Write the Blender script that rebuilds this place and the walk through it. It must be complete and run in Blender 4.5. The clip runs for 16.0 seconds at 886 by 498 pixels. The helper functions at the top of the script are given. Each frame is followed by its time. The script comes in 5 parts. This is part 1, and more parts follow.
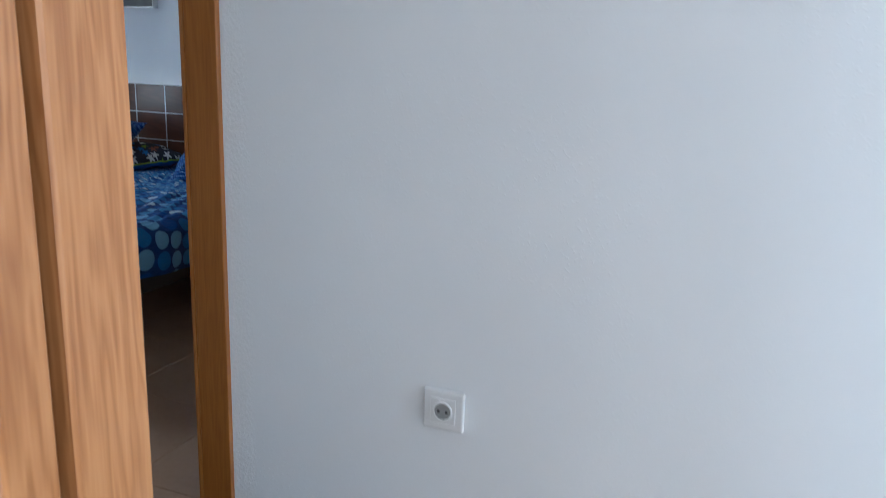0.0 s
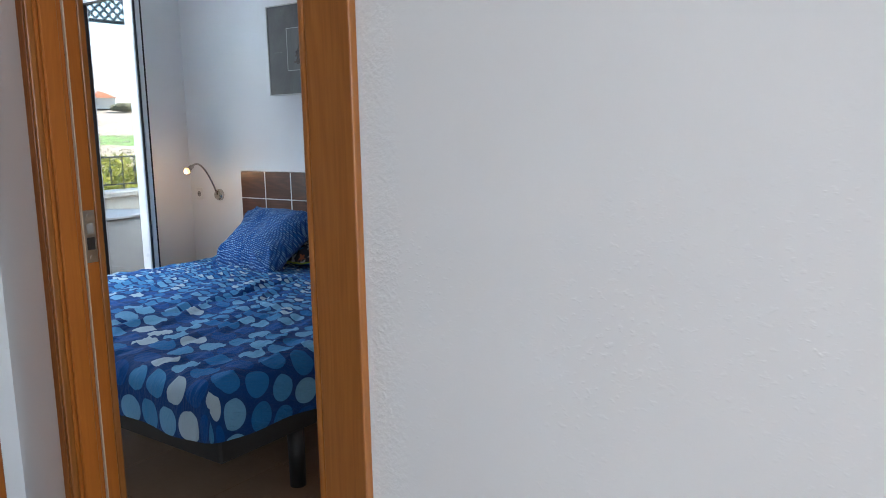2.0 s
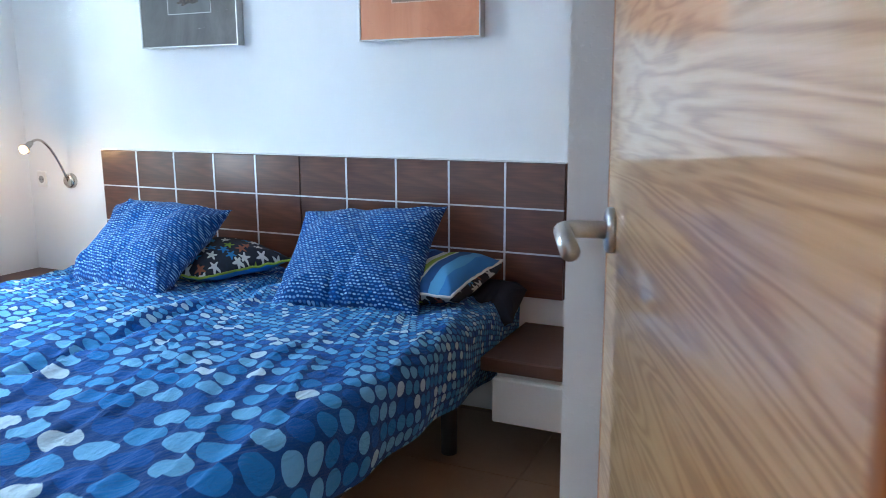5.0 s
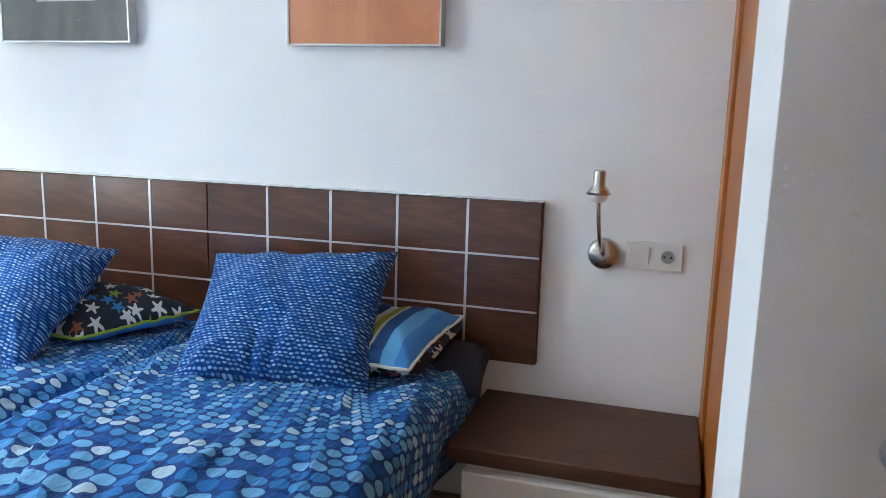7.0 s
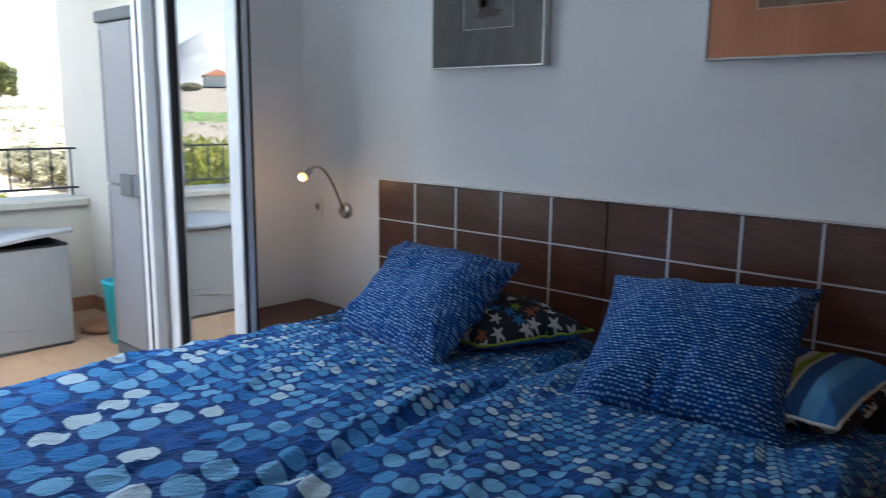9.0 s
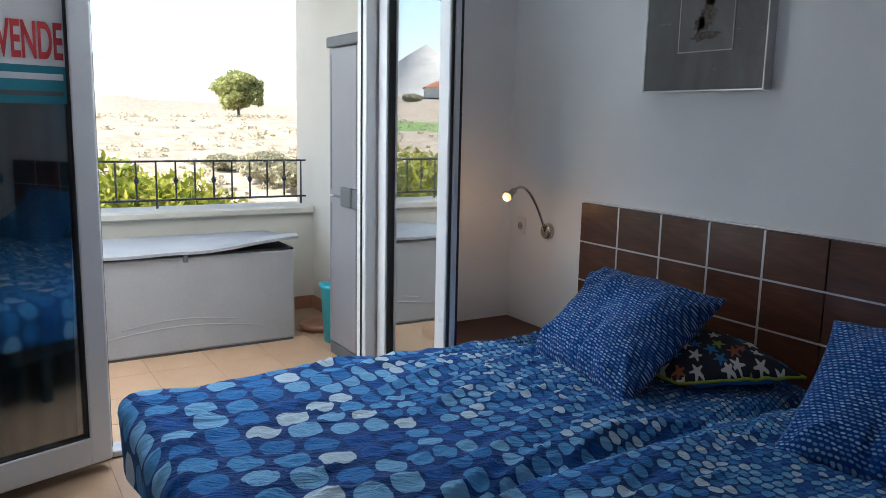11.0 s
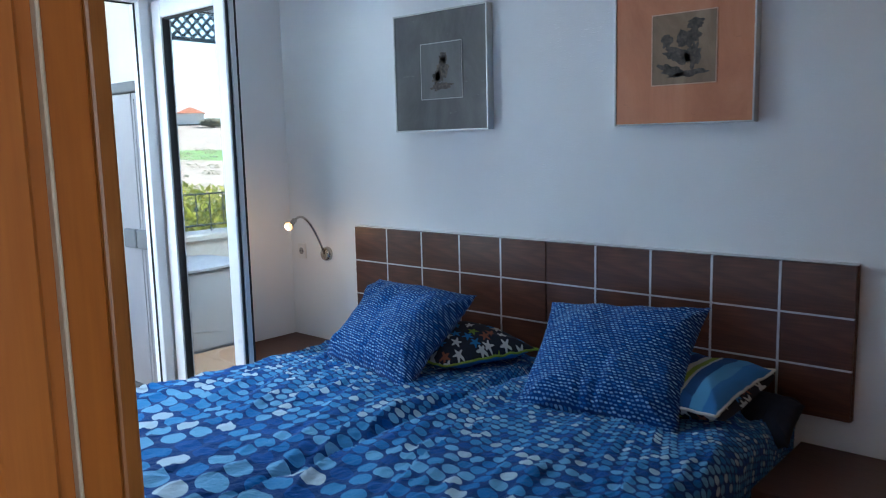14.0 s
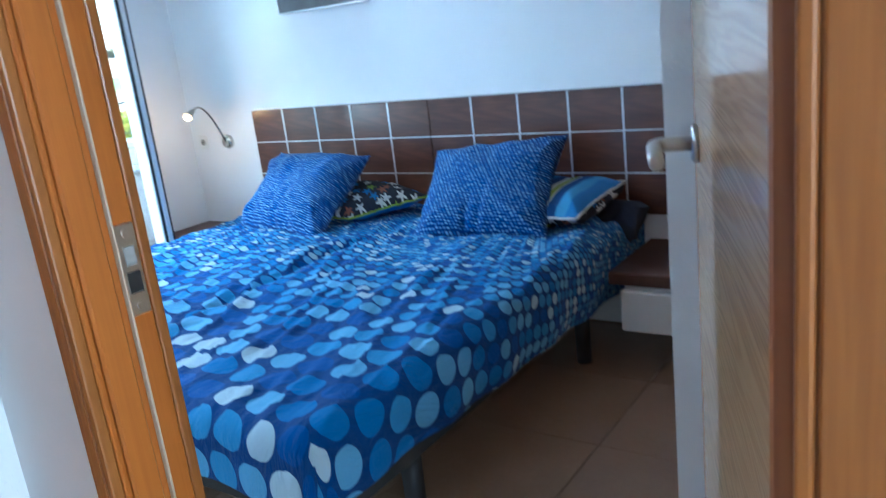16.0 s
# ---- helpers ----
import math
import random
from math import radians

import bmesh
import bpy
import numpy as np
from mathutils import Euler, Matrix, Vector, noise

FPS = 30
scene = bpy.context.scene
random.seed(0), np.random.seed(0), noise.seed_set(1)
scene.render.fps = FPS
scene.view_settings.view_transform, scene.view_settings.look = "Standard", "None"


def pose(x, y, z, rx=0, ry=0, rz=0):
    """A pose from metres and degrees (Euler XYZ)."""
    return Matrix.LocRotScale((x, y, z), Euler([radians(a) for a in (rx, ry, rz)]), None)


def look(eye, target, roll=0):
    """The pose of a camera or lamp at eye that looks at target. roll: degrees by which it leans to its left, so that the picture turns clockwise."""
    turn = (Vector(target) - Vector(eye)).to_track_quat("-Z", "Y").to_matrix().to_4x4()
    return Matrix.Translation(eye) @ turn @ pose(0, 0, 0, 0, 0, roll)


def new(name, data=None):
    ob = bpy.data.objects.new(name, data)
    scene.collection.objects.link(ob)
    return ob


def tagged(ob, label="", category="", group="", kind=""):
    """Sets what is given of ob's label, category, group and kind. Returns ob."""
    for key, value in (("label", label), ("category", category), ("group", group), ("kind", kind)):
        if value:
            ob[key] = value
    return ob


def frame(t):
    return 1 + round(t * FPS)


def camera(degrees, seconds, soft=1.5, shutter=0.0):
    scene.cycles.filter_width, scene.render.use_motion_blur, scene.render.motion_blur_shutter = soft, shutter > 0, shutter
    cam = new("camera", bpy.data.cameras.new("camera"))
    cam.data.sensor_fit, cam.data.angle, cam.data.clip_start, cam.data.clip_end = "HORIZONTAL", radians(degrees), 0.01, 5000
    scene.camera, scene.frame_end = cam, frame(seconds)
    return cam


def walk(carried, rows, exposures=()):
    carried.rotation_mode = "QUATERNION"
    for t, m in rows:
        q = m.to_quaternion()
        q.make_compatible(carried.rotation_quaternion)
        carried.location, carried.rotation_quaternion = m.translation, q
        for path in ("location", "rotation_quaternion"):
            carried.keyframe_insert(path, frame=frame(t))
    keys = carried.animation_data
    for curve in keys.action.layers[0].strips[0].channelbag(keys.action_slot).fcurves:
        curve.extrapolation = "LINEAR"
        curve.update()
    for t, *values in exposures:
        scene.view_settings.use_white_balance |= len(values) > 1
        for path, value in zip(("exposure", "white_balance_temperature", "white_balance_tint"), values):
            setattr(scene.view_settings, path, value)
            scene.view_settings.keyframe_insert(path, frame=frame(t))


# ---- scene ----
cam = camera(59.5, 16.0, soft=0.8, shutter=0.4)
PATH = [
    (0, (4.149, -3.743, 1.17), (3.442, -1.934, 0.69), 2.1),
    (0.2, (4.123, -3.691, 1.191), (3.389, -1.881, 0.76), 2.2),
    (0.5, (4.091, -3.602, 1.183), (3.308, -1.796, 0.835), 1.6),
    (0.8, (4.025, -3.484, 1.205), (3.173, -1.707, 0.865), 0.6),
    (1, (3.965, -3.396, 1.188), (3.036, -1.656, 0.859), -0.2),
    (1.5, (3.884, -3.238, 1.185), (2.773, -1.603, 0.876), -1.1),
    (2, (3.792, -3.142, 1.191), (2.633, -1.541, 0.88), -1.2),
    (2.5, (3.645, -3.061, 1.163), (2.501, -1.453, 0.838), -1.4),
    (3, (3.469, -2.937, 1.194), (2.336, -1.332, 0.822), -1.0),
    (3.5, (3.374, -2.838, 1.165), (2.23, -1.24, 0.794), -0.1),
    (4, (3.228, -2.782, 1.183), (2.140, -1.154, 0.776), -0.9),
    (4.3, (3.139, -2.774, 1.179), (2.147, -1.082, 0.785), -0.7),
    (4.5, (3.083, -2.724, 1.181), (2.152, -0.998, 0.789), -0.6),
    (4.7, (3.026, -2.671, 1.175), (2.156, -0.911, 0.793), -0.4),
    (5, (2.941, -2.586, 1.169), (2.11, -0.807, 0.79), -0.3),
    (7.3, (2.52, -2.169, 1.204), (1.965, -0.28, 0.853), 1.7),
    (7.5, (2.495, -2.163, 1.201), (1.864, -0.299, 0.847), 2.1),
    (8, (2.464, -2.148, 1.181), (1.569, -0.392, 0.84), 2.2),
    (8.5, (2.426, -2.173, 1.238), (1.286, -0.57, 0.877), 0.8),
    (9, (2.416, -2.177, 1.226), (1.067, -0.741, 0.881), 0.6),
    (9.5, (2.395, -2.184, 1.256), (0.877, -0.933, 0.896), -0.0),
    (10, (2.414, -2.131, 1.249), (0.745, -1.089, 0.889), 1.2),
    (12.5, (2.555, -2.324, 1.344), (0.899, -1.227, 1.111), 0.8),
    (13, (2.657, -2.389, 1.359), (1.128, -1.121, 1.125), -0.1),
    (13.5, (2.72, -2.435, 1.359), (1.302, -1.046, 1.113), -1.5),
    (14, (2.78, -2.498, 1.343), (1.465, -1.016, 1.069), -1.4),
    (14.5, (2.886, -2.535, 1.293), (1.565, -1.064, 0.985), -0.8),
    (15, (2.964, -2.61, 1.299), (1.651, -1.148, 0.928), -0.4),
    (15.5, (3.025, -2.712, 1.274), (1.772, -1.208, 0.864), -3.4),
    (16, (3.06, -2.781, 1.2), (1.944, -1.206, 0.676), -6.8),
]
EXPOSURES = [(0, 2.4, 5500, 4), (0.5, 2.65, 5800, 5), (1, 2.75, 5950, 7), (2, 2.8, 5950, 7), (2.5, 2.9, 5800, 6), (3.5, 2.8, 5400, 5), (4, 2.75, 5100, 2), (4.5, 3.1, 5200, 1), (5, 3.95, 5500, 2), (7.5, 3.9, 6250, 5), (8, 3.7, 6100, 4), (8.5, 2.95, 6000, 5), (9, 2.3, 6000, 8), (10, 1.9, 6200, 9), (12.5, 2.25, 6400, 9), (13.5, 2.45, 5500, 5), (14.5, 2.85, 5400, 3), (15.5, 3.4, 4900, -3), (16, 3.75, 4800, -4)]
walk(cam, [(t, look(eye, target, roll)) for t, eye, target, roll in PATH], EXPOSURES)

# ---- light ----
world = bpy.data.worlds.new("sky")
scene.world = world
world.use_nodes = True
wn = world.node_tree.nodes
sky = wn.new("ShaderNodeTexSky")
sky.sky_type = "NISHITA"
sky.sun_disc = False
SUN_ELEV, SUN_FROM = 40.0, (0.05, -0.998)  # degrees; compass vector towards the sun
sky.sun_elevation = radians(SUN_ELEV)
sky.sun_rotation = math.atan2(SUN_FROM[0], SUN_FROM[1])
world.node_tree.links.new(sky.outputs[0], wn["Background"].inputs[0])
wn["Background"].inputs[1].default_value = 0.084
sun_data = bpy.data.lights.new("sun", "SUN")
sun_data.energy, sun_data.angle, sun_data.color = 3.3, radians(0.5), (1.0, 0.95, 0.86)
sun = new("sun", sun_data)
ch = math.cos(radians(SUN_ELEV))
sun.matrix_world = look((SUN_FROM[0] * ch * 20, SUN_FROM[1] * ch * 20, math.sin(radians(SUN_ELEV)) * 20), (0, 0, 0))
# area lamps in two assumed, unseen windows, added to light the corridor evenly
win_data = bpy.data.lights.new("unseen_window_lamp", "AREA")
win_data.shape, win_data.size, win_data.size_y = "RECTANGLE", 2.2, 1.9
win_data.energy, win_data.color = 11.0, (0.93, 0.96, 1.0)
win_light = new("unseen_window_lamp", win_data)
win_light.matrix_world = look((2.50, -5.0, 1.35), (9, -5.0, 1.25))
new("unseen_window_lamp", win_data).matrix_world = look((6.44, -5.0, 1.35), (2, -5.0, 1.25))
# one more added lamp, in an unseen window at the corridor's east end
end_data = bpy.data.lights.new("corridor_added_lamp", "AREA")
end_data.shape, end_data.size, end_data.size_y = "RECTANGLE", 0.7, 1.5
end_data.energy, end_data.color = 5.0, (0.90, 0.95, 1.0)
new("corridor_added_lamp", end_data).matrix_world = look((6.56, -2.82, 1.4), (0, -2.82, 1.3))

# added fill lamps, out of view: from high up, and from the open south-west
for eye, aim, size, watts in (((-0.88, -1.26, 2.34), (0.02, -3.0, 1.14), (1.05, 0.5), 25.0), ((-1.28, -2.25, 1.45), (1.5, 0.0, 1.05), (0.9, 1.7), 3.0)):
    balcony_fill_data = bpy.data.lights.new("balcony_fill", "AREA")
    balcony_fill_data.shape, balcony_fill_data.size, balcony_fill_data.size_y = "RECTANGLE", *size
    balcony_fill_data.energy, balcony_fill_data.color = watts, (0.84, 0.92, 1.0)
    new("balcony_fill", balcony_fill_data).matrix_world = look(eye, aim)


# ---- materials ----
def nodes_of(name):
    m = bpy.data.materials.new(name)
    m.use_nodes = True
    return m, m.node_tree.nodes, m.node_tree.links, m.node_tree.nodes["Principled BSDF"]


def ramp(n, l, src, stops):
    r = n.new("ShaderNodeValToRGB")
    e = r.color_ramp.elements
    while len(e) < len(stops):
        e.new(0.5)
    for k, (p, c) in enumerate(stops):
        e[k].position, e[k].color = p, (*c, 1)
    l.new(src, r.inputs[0])
    return r.outputs[0]


def noise_tex(n, l, coord, scale, detail=4.0, rough=0.55, stretch=(1, 1, 1), distort=0.0):
    mp = n.new("ShaderNodeMapping")
    mp.inputs["Scale"].default_value = stretch
    l.new(coord, mp.inputs[0])
    t = n.new("ShaderNodeTexNoise")
    t.inputs["Scale"].default_value, t.inputs["Detail"].default_value = scale, detail
    t.inputs["Roughness"].default_value, t.inputs["Distortion"].default_value = rough, distort
    l.new(mp.outputs[0], t.inputs["Vector"])
    return t.outputs["Fac"]


def coords(n, kind="Object"):
    return n.new("ShaderNodeTexCoord").outputs[kind]


def math_node(n, l, op, a, b=None):
    m = n.new("ShaderNodeMath")
    m.operation = op
    for k, v in enumerate((a, b)):
        if v is None:
            continue
        if isinstance(v, (int, float)):
            m.inputs[k].default_value = v
        else:
            l.new(v, m.inputs[k])
    return m.outputs[0]


def mix_col(n, l, fac, a, b, blend="MIX"):
    m = n.new("ShaderNodeMix")
    m.data_type, m.blend_type = "RGBA", blend
    for k, v in ((0, fac), (6, a), (7, b)):
        if isinstance(v, (int, float)):
            m.inputs[k].default_value = v
        elif isinstance(v, tuple):
            m.inputs[k].default_value = (*v, 1)
        else:
            l.new(v, m.inputs[k])
    return m.outputs[2]


def bumped(n, l, b, height, strength, dist):
    bp = n.new("ShaderNodeBump")
    bp.inputs["Strength"].default_value, bp.inputs["Distance"].default_value = strength, dist
    l.new(height, bp.inputs["Height"])
    l.new(bp.outputs[0], b.inputs["Normal"])


def plain(name, dark, light, scale=6.0, rough=0.6, metal=0.0, fine=120.0, bump=0.1, dist=0.002, stretch=(1, 1, 1), spec=0.5):
    """Two-scale variation between two near colours, with fine relief."""
    m, n, l, b = nodes_of(name)
    co = coords(n)
    big, small = noise_tex(n, l, co, scale, 5, stretch=stretch), noise_tex(n, l, co, fine, 3, stretch=stretch)
    both = math_node(n, l, "ADD", math_node(n, l, "MULTIPLY", big, 0.7), math_node(n, l, "MULTIPLY", small, 0.3))
    l.new(ramp(n, l, both, [(0.3, dark), (0.7, light)]), b.inputs["Base Color"])
    rr = n.new("ShaderNodeMapRange")
    rr.inputs[3].default_value, rr.inputs[4].default_value = max(0.02, rough - 0.08), min(1, rough + 0.08)
    l.new(big, rr.inputs[0])
    l.new(rr.outputs[0], b.inputs["Roughness"])
    b.inputs["Metallic"].default_value = metal
    b.inputs["Specular IOR Level"].default_value = spec
    if bump:
        bumped(n, l, b, small, bump, dist)
    return m


def plaster(name, dark, light, bump=0.5, edge=None):
    """White painted wall with a fine orange-peel relief and scattered drops."""
    m, n, l, b = nodes_of(name)
    co = coords(n)
    big = noise_tex(n, l, co, 1.3, 3)
    l.new(ramp(n, l, big, [(0.3, dark), (0.7, light)]), b.inputs["Base Color"])
    b.inputs["Roughness"].default_value = 0.75
    b.inputs["Specular IOR Level"].default_value = 0.25
    drops = ramp(n, l, noise_tex(n, l, co, 130, 2), [(0.58, (0, 0, 0)), (0.72, (1, 1, 1))])
    where = ramp(n, l, noise_tex(n, l, co, 5.0, 2), [(0.42, (0.12, 0.12, 0.12)), (0.62, (1, 1, 1))])
    h = math_node(n, l, "ADD", math_node(n, l, "MULTIPLY", drops, where), math_node(n, l, "MULTIPLY", noise_tex(n, l, co, 45, 3), 0.25))
    if edge is not None:          # trowelled strip beside the door casing
        sep = n.new("ShaderNodeSeparateXYZ")
        l.new(co, sep.inputs[0])
        gap = math_node(n, l, "ABSOLUTE", math_node(n, l, "SUBTRACT", sep.outputs[0], edge))
        band = ramp(n, l, math_node(n, l, "MULTIPLY", gap, 10.0), [(0.15, (1, 1, 1)), (0.5, (0, 0, 0))])
        lumps = ramp(n, l, noise_tex(n, l, co, 140, 3, 0.6, (1, 1, 0.8)), [(0.42, (0, 0, 0)), (0.66, (1, 1, 1))])
        h = math_node(n, l, "ADD", h, math_node(n, l, "MULTIPLY", math_node(n, l, "MULTIPLY", lumps, band), 4.0))
    bumped(n, l, b, h, bump, 0.0014)
    return m


def wood(name, tones, along="Z", scale=1.0, rough=0.4, contrast=1.0, coat=0.0, bump=0.12, polish=0.12):
    """Veneer with long fibres, cathedral figure and pores."""
    m, n, l, b = nodes_of(name)
    co = coords(n)
    st = {"X": (0.09, 1, 1), "Y": (1, 0.09, 1), "Z": (1, 1, 0.09)}[along]
    figure = noise_tex(n, l, co, 5.5 * scale, 4, 0.5, st, 0.6)
    rings = math_node(n, l, "SINE", math_node(n, l, "MULTIPLY", figure, 110.0))
    rings = math_node(n, l, "ADD", math_node(n, l, "MULTIPLY", rings, 0.5), 0.5)
    fibre = noise_tex(n, l, co, 160 * scale, 3, 0.6, {"X": (0.03, 1, 1), "Y": (1, 0.03, 1), "Z": (1, 1, 0.03)}[along])
    tone = noise_tex(n, l, co, 2.2 * scale, 2, 0.5, st)
    f = math_node(n, l, "ADD", math_node(n, l, "MULTIPLY", rings, 0.30 * contrast), math_node(n, l, "MULTIPLY", fibre, 0.45))
    f = math_node(n, l, "ADD", f, math_node(n, l, "MULTIPLY", tone, 0.35))
    l.new(ramp(n, l, f, [(0.25, tones[0]), (0.55, tones[1]), (0.85, tones[2])]), b.inputs["Base Color"])
    b.inputs["Roughness"].default_value = rough
    b.inputs["Coat Weight"].default_value = coat
    b.inputs["Coat Roughness"].default_value = polish
    bumped(n, l, b, fibre, bump, 0.001)
    return m


M_WALL = plaster("white_plaster", (0.79, 0.80, 0.81), (0.83, 0.84, 0.845))
M_WALL_S = plaster("rough_white_plaster", (0.79, 0.80, 0.81), (0.83, 0.84, 0.845), 0.25, edge=3.101)
M_CEIL = plain("ceiling_paint", (0.76, 0.76, 0.76), (0.82, 0.82, 0.82), 1.5, 0.8)
M_WALL_OUT = plaster("cream_render", (0.60, 0.58, 0.53), (0.67, 0.65, 0.60))
M_JAMB = wood("oak_frame", ((0.34, 0.095, 0.008), (0.42, 0.128, 0.013), (0.49, 0.165, 0.022)), "Z", 1.2, 0.42, 0.25, 0.0)
M_DOOR = wood("oak_door_leaf", ((0.36, 0.19, 0.075), (0.60, 0.37, 0.17), (0.72, 0.49, 0.26)), "Y", 1.9, 0.3, 1.2, 0.9, polish=0.05)
M_DOOR_V = wood("oak_light_vertical", ((0.24, 0.088, 0.024), (0.36, 0.155, 0.052), (0.46, 0.225, 0.090)), "Z", 1.6, 0.42, 0.8, 0.1)
M_WARD_REFLECT = wood("oak_painted_reflection", ((0.34, 0.17, 0.075), (0.52, 0.30, 0.145), (0.64, 0.42, 0.23)), "Z", 1.6, 0.4, 0.7, 0.4)
M_CASING = wood("oak_casing", ((0.225, 0.074, 0.011), (0.31, 0.111, 0.020), (0.385, 0.155, 0.036)), "Z", 1.6, 0.36, 0.45, 0.25)
# red-brown deepened in place of the shade inside the frame's gap
M_GAP_SHADE = plain("red_brown_shaded_groove", (0.10, 0.024, 0.008), (0.16, 0.042, 0.014), 14, 0.6)
M_LIP = wood("oak_lipping_and_shade", ((0.22, 0.07, 0.02), (0.33, 0.12, 0.03), (0.42, 0.17, 0.05)), "Z", 1.0, 0.45, 0.6)
M_HEAD = wood("dark_walnut", ((0.055, 0.018, 0.010), (0.105, 0.035, 0.018), (0.165, 0.058, 0.030)), "X", 1.2, 0.33, 0.6, 0.35)
M_SHELF = wood("walnut_shelf", ((0.05, 0.019, 0.012), (0.085, 0.034, 0.020), (0.12, 0.05, 0.03)), "X", 1.2, 0.5, 0.4)
M_STRIP = plain("satin_aluminium", (0.55, 0.55, 0.56), (0.68, 0.68, 0.69), 20, 0.4, 0.6, bump=0)
M_STEEL = plain("brushed_steel", (0.42, 0.41, 0.40), (0.55, 0.54, 0.53), 30, 0.3, 1.0, 300, 0.05)
M_CHROME = plain("lamp_nickel", (0.45, 0.43, 0.40), (0.6, 0.58, 0.55), 30, 0.25, 1.0, bump=0)
M_SEAL = plain("rubber_seal", (0.52, 0.40, 0.27), (0.64, 0.52, 0.38), 30, 0.6)
M_GASKET = plain("black_gasket", (0.015, 0.016, 0.018), (0.03, 0.031, 0.034), 30, 0.55)
M_FLOOR = plain("floor_tile", (0.31, 0.195, 0.12), (0.39, 0.26, 0.17), 3.5, 0.33, fine=60, bump=0.05)
M_GROUT = plain("grout", (0.27, 0.19, 0.13), (0.34, 0.25, 0.18), 20, 0.85)
M_GROUT_OUT = plain("balcony_grout", (0.38, 0.25, 0.16), (0.46, 0.32, 0.215), 20, 0.85)
M_TERRA = plain("balcony_tile", (0.40, 0.25, 0.155), (0.50, 0.33, 0.215), 4.0, 0.6, fine=70, bump=0.1)
M_TERRA_D = plain("terracotta", (0.30, 0.14, 0.08), (0.42, 0.21, 0.12), 9.0, 0.75)
M_WHITE_PVC = plain("white_lacquer", (0.74, 0.76, 0.78), (0.82, 0.83, 0.84), 3, 0.3, bump=0)
M_WHITE_LAM = plain("white_laminate", (0.70, 0.69, 0.66), (0.78, 0.77, 0.74), 3, 0.45, bump=0.02)
M_SOCKET = plain("white_plastic", (0.74, 0.74, 0.73), (0.80, 0.80, 0.79), 5, 0.3, bump=0)
M_HOLE = plain("grey_recess", (0.26, 0.26, 0.25), (0.36, 0.36, 0.35), 20, 0.5, bump=0)
M_BLACK = plain("black_metal", (0.012, 0.012, 0.013), (0.028, 0.028, 0.03), 12, 0.45)
# near-black colour stands in for the shadow under the bed
M_BEDBASE = plain("shadow_dark_base", (0.022, 0.020, 0.019), (0.038, 0.034, 0.031), 8, 0.8)
M_IRON = plain("painted_iron", (0.022, 0.028, 0.034), (0.05, 0.058, 0.066), 25, 0.5)
M_TEAL_IRON = plain("blue_green_iron", (0.006, 0.024, 0.04), (0.012, 0.038, 0.06), 25, 0.5)
M_BOX = plain("grey_resin", (0.33, 0.34, 0.36), (0.41, 0.42, 0.44), 2.5, 0.55, fine=90, bump=0.08)
M_CAB = plain("pale_resin", (0.24, 0.24, 0.265), (0.30, 0.30, 0.325), 2.5, 0.5, bump=0.05)
M_CAB_D = plain("grey_resin_trim", (0.09, 0.097, 0.11), (0.13, 0.138, 0.15), 5, 0.5)
M_BIN = plain("cyan_plastic", (0.02, 0.42, 0.55), (0.04, 0.50, 0.64), 5, 0.35, bump=0)
M_TEAL_CLOTH = plain("teal_cloth", (0.012, 0.15, 0.24), (0.025, 0.22, 0.33), 9, 0.9)
M_RED = plain("red_print", (0.55, 0.03, 0.04), (0.62, 0.05, 0.05), 9, 0.5, bump=0)
M_SIGNWHITE = plain("sign_white", (0.72, 0.72, 0.72), (0.78, 0.78, 0.78), 9, 0.5, bump=0)
M_SIGNTEAL = plain("sign_teal", (0.02, 0.22, 0.28), (0.03, 0.27, 0.33), 9, 0.5, bump=0)


def glass(name, tint=(0.80, 0.90, 0.92)):
    """Coated double glazing: clear when faced, a strong mirror at a slant."""
    m, n, l, b = nodes_of(name)
    clear, shiny, mixer, slant, gloss = (n.new("ShaderNodeBsdfTransparent"), n.new("ShaderNodeBsdfGlossy"), n.new("ShaderNodeMixShader"), n.new("ShaderNodeLayerWeight"), n.new("ShaderNodeMapRange"))
    clear.inputs[0].default_value = (*tint, 1)
    shiny.inputs["Roughness"].default_value = 0.0
    for k, v in ((1, 0.05), (2, 0.50), (3, 0.16), (4, 0.62)):
        gloss.inputs[k].default_value = v
    l.new(slant.outputs["Facing"], gloss.inputs[0])
    l.new(gloss.outputs[0], mixer.inputs[0])
    l.new(clear.outputs[0], mixer.inputs[1])
    l.new(shiny.outputs[0], mixer.inputs[2])
    l.new(mixer.outputs[0], n["Material Output"].inputs[0])
    return m


M_GLASS = glass("window_glass")


def glow(name, col, strength):
    m, n, l, b = nodes_of(name)
    b.inputs["Emission Color"].default_value = (*col, 1)
    b.inputs["Emission Strength"].default_value = strength
    return m


M_BULB = glow("lit_bulb", (1.0, 0.50, 0.13), 0.36)


# ---- building helpers ----
def cube(bm, x0, x1, y0, y1, z0, z1, bevel=0.0, seg=1):
    geo = bmesh.ops.create_cube(bm, size=1.0)
    vs = geo["verts"]
    for v in vs:
        v.co = Vector((x0 + (v.co.x + 0.5) * (x1 - x0), y0 + (v.co.y + 0.5) * (y1 - y0), z0 + (v.co.z + 0.5) * (z1 - z0)))
    if bevel:
        es = list({e for v in vs for e in v.link_edges})
        bmesh.ops.bevel(bm, geom=es, offset=bevel, segments=seg, affect="EDGES", profile=0.5)
    return vs


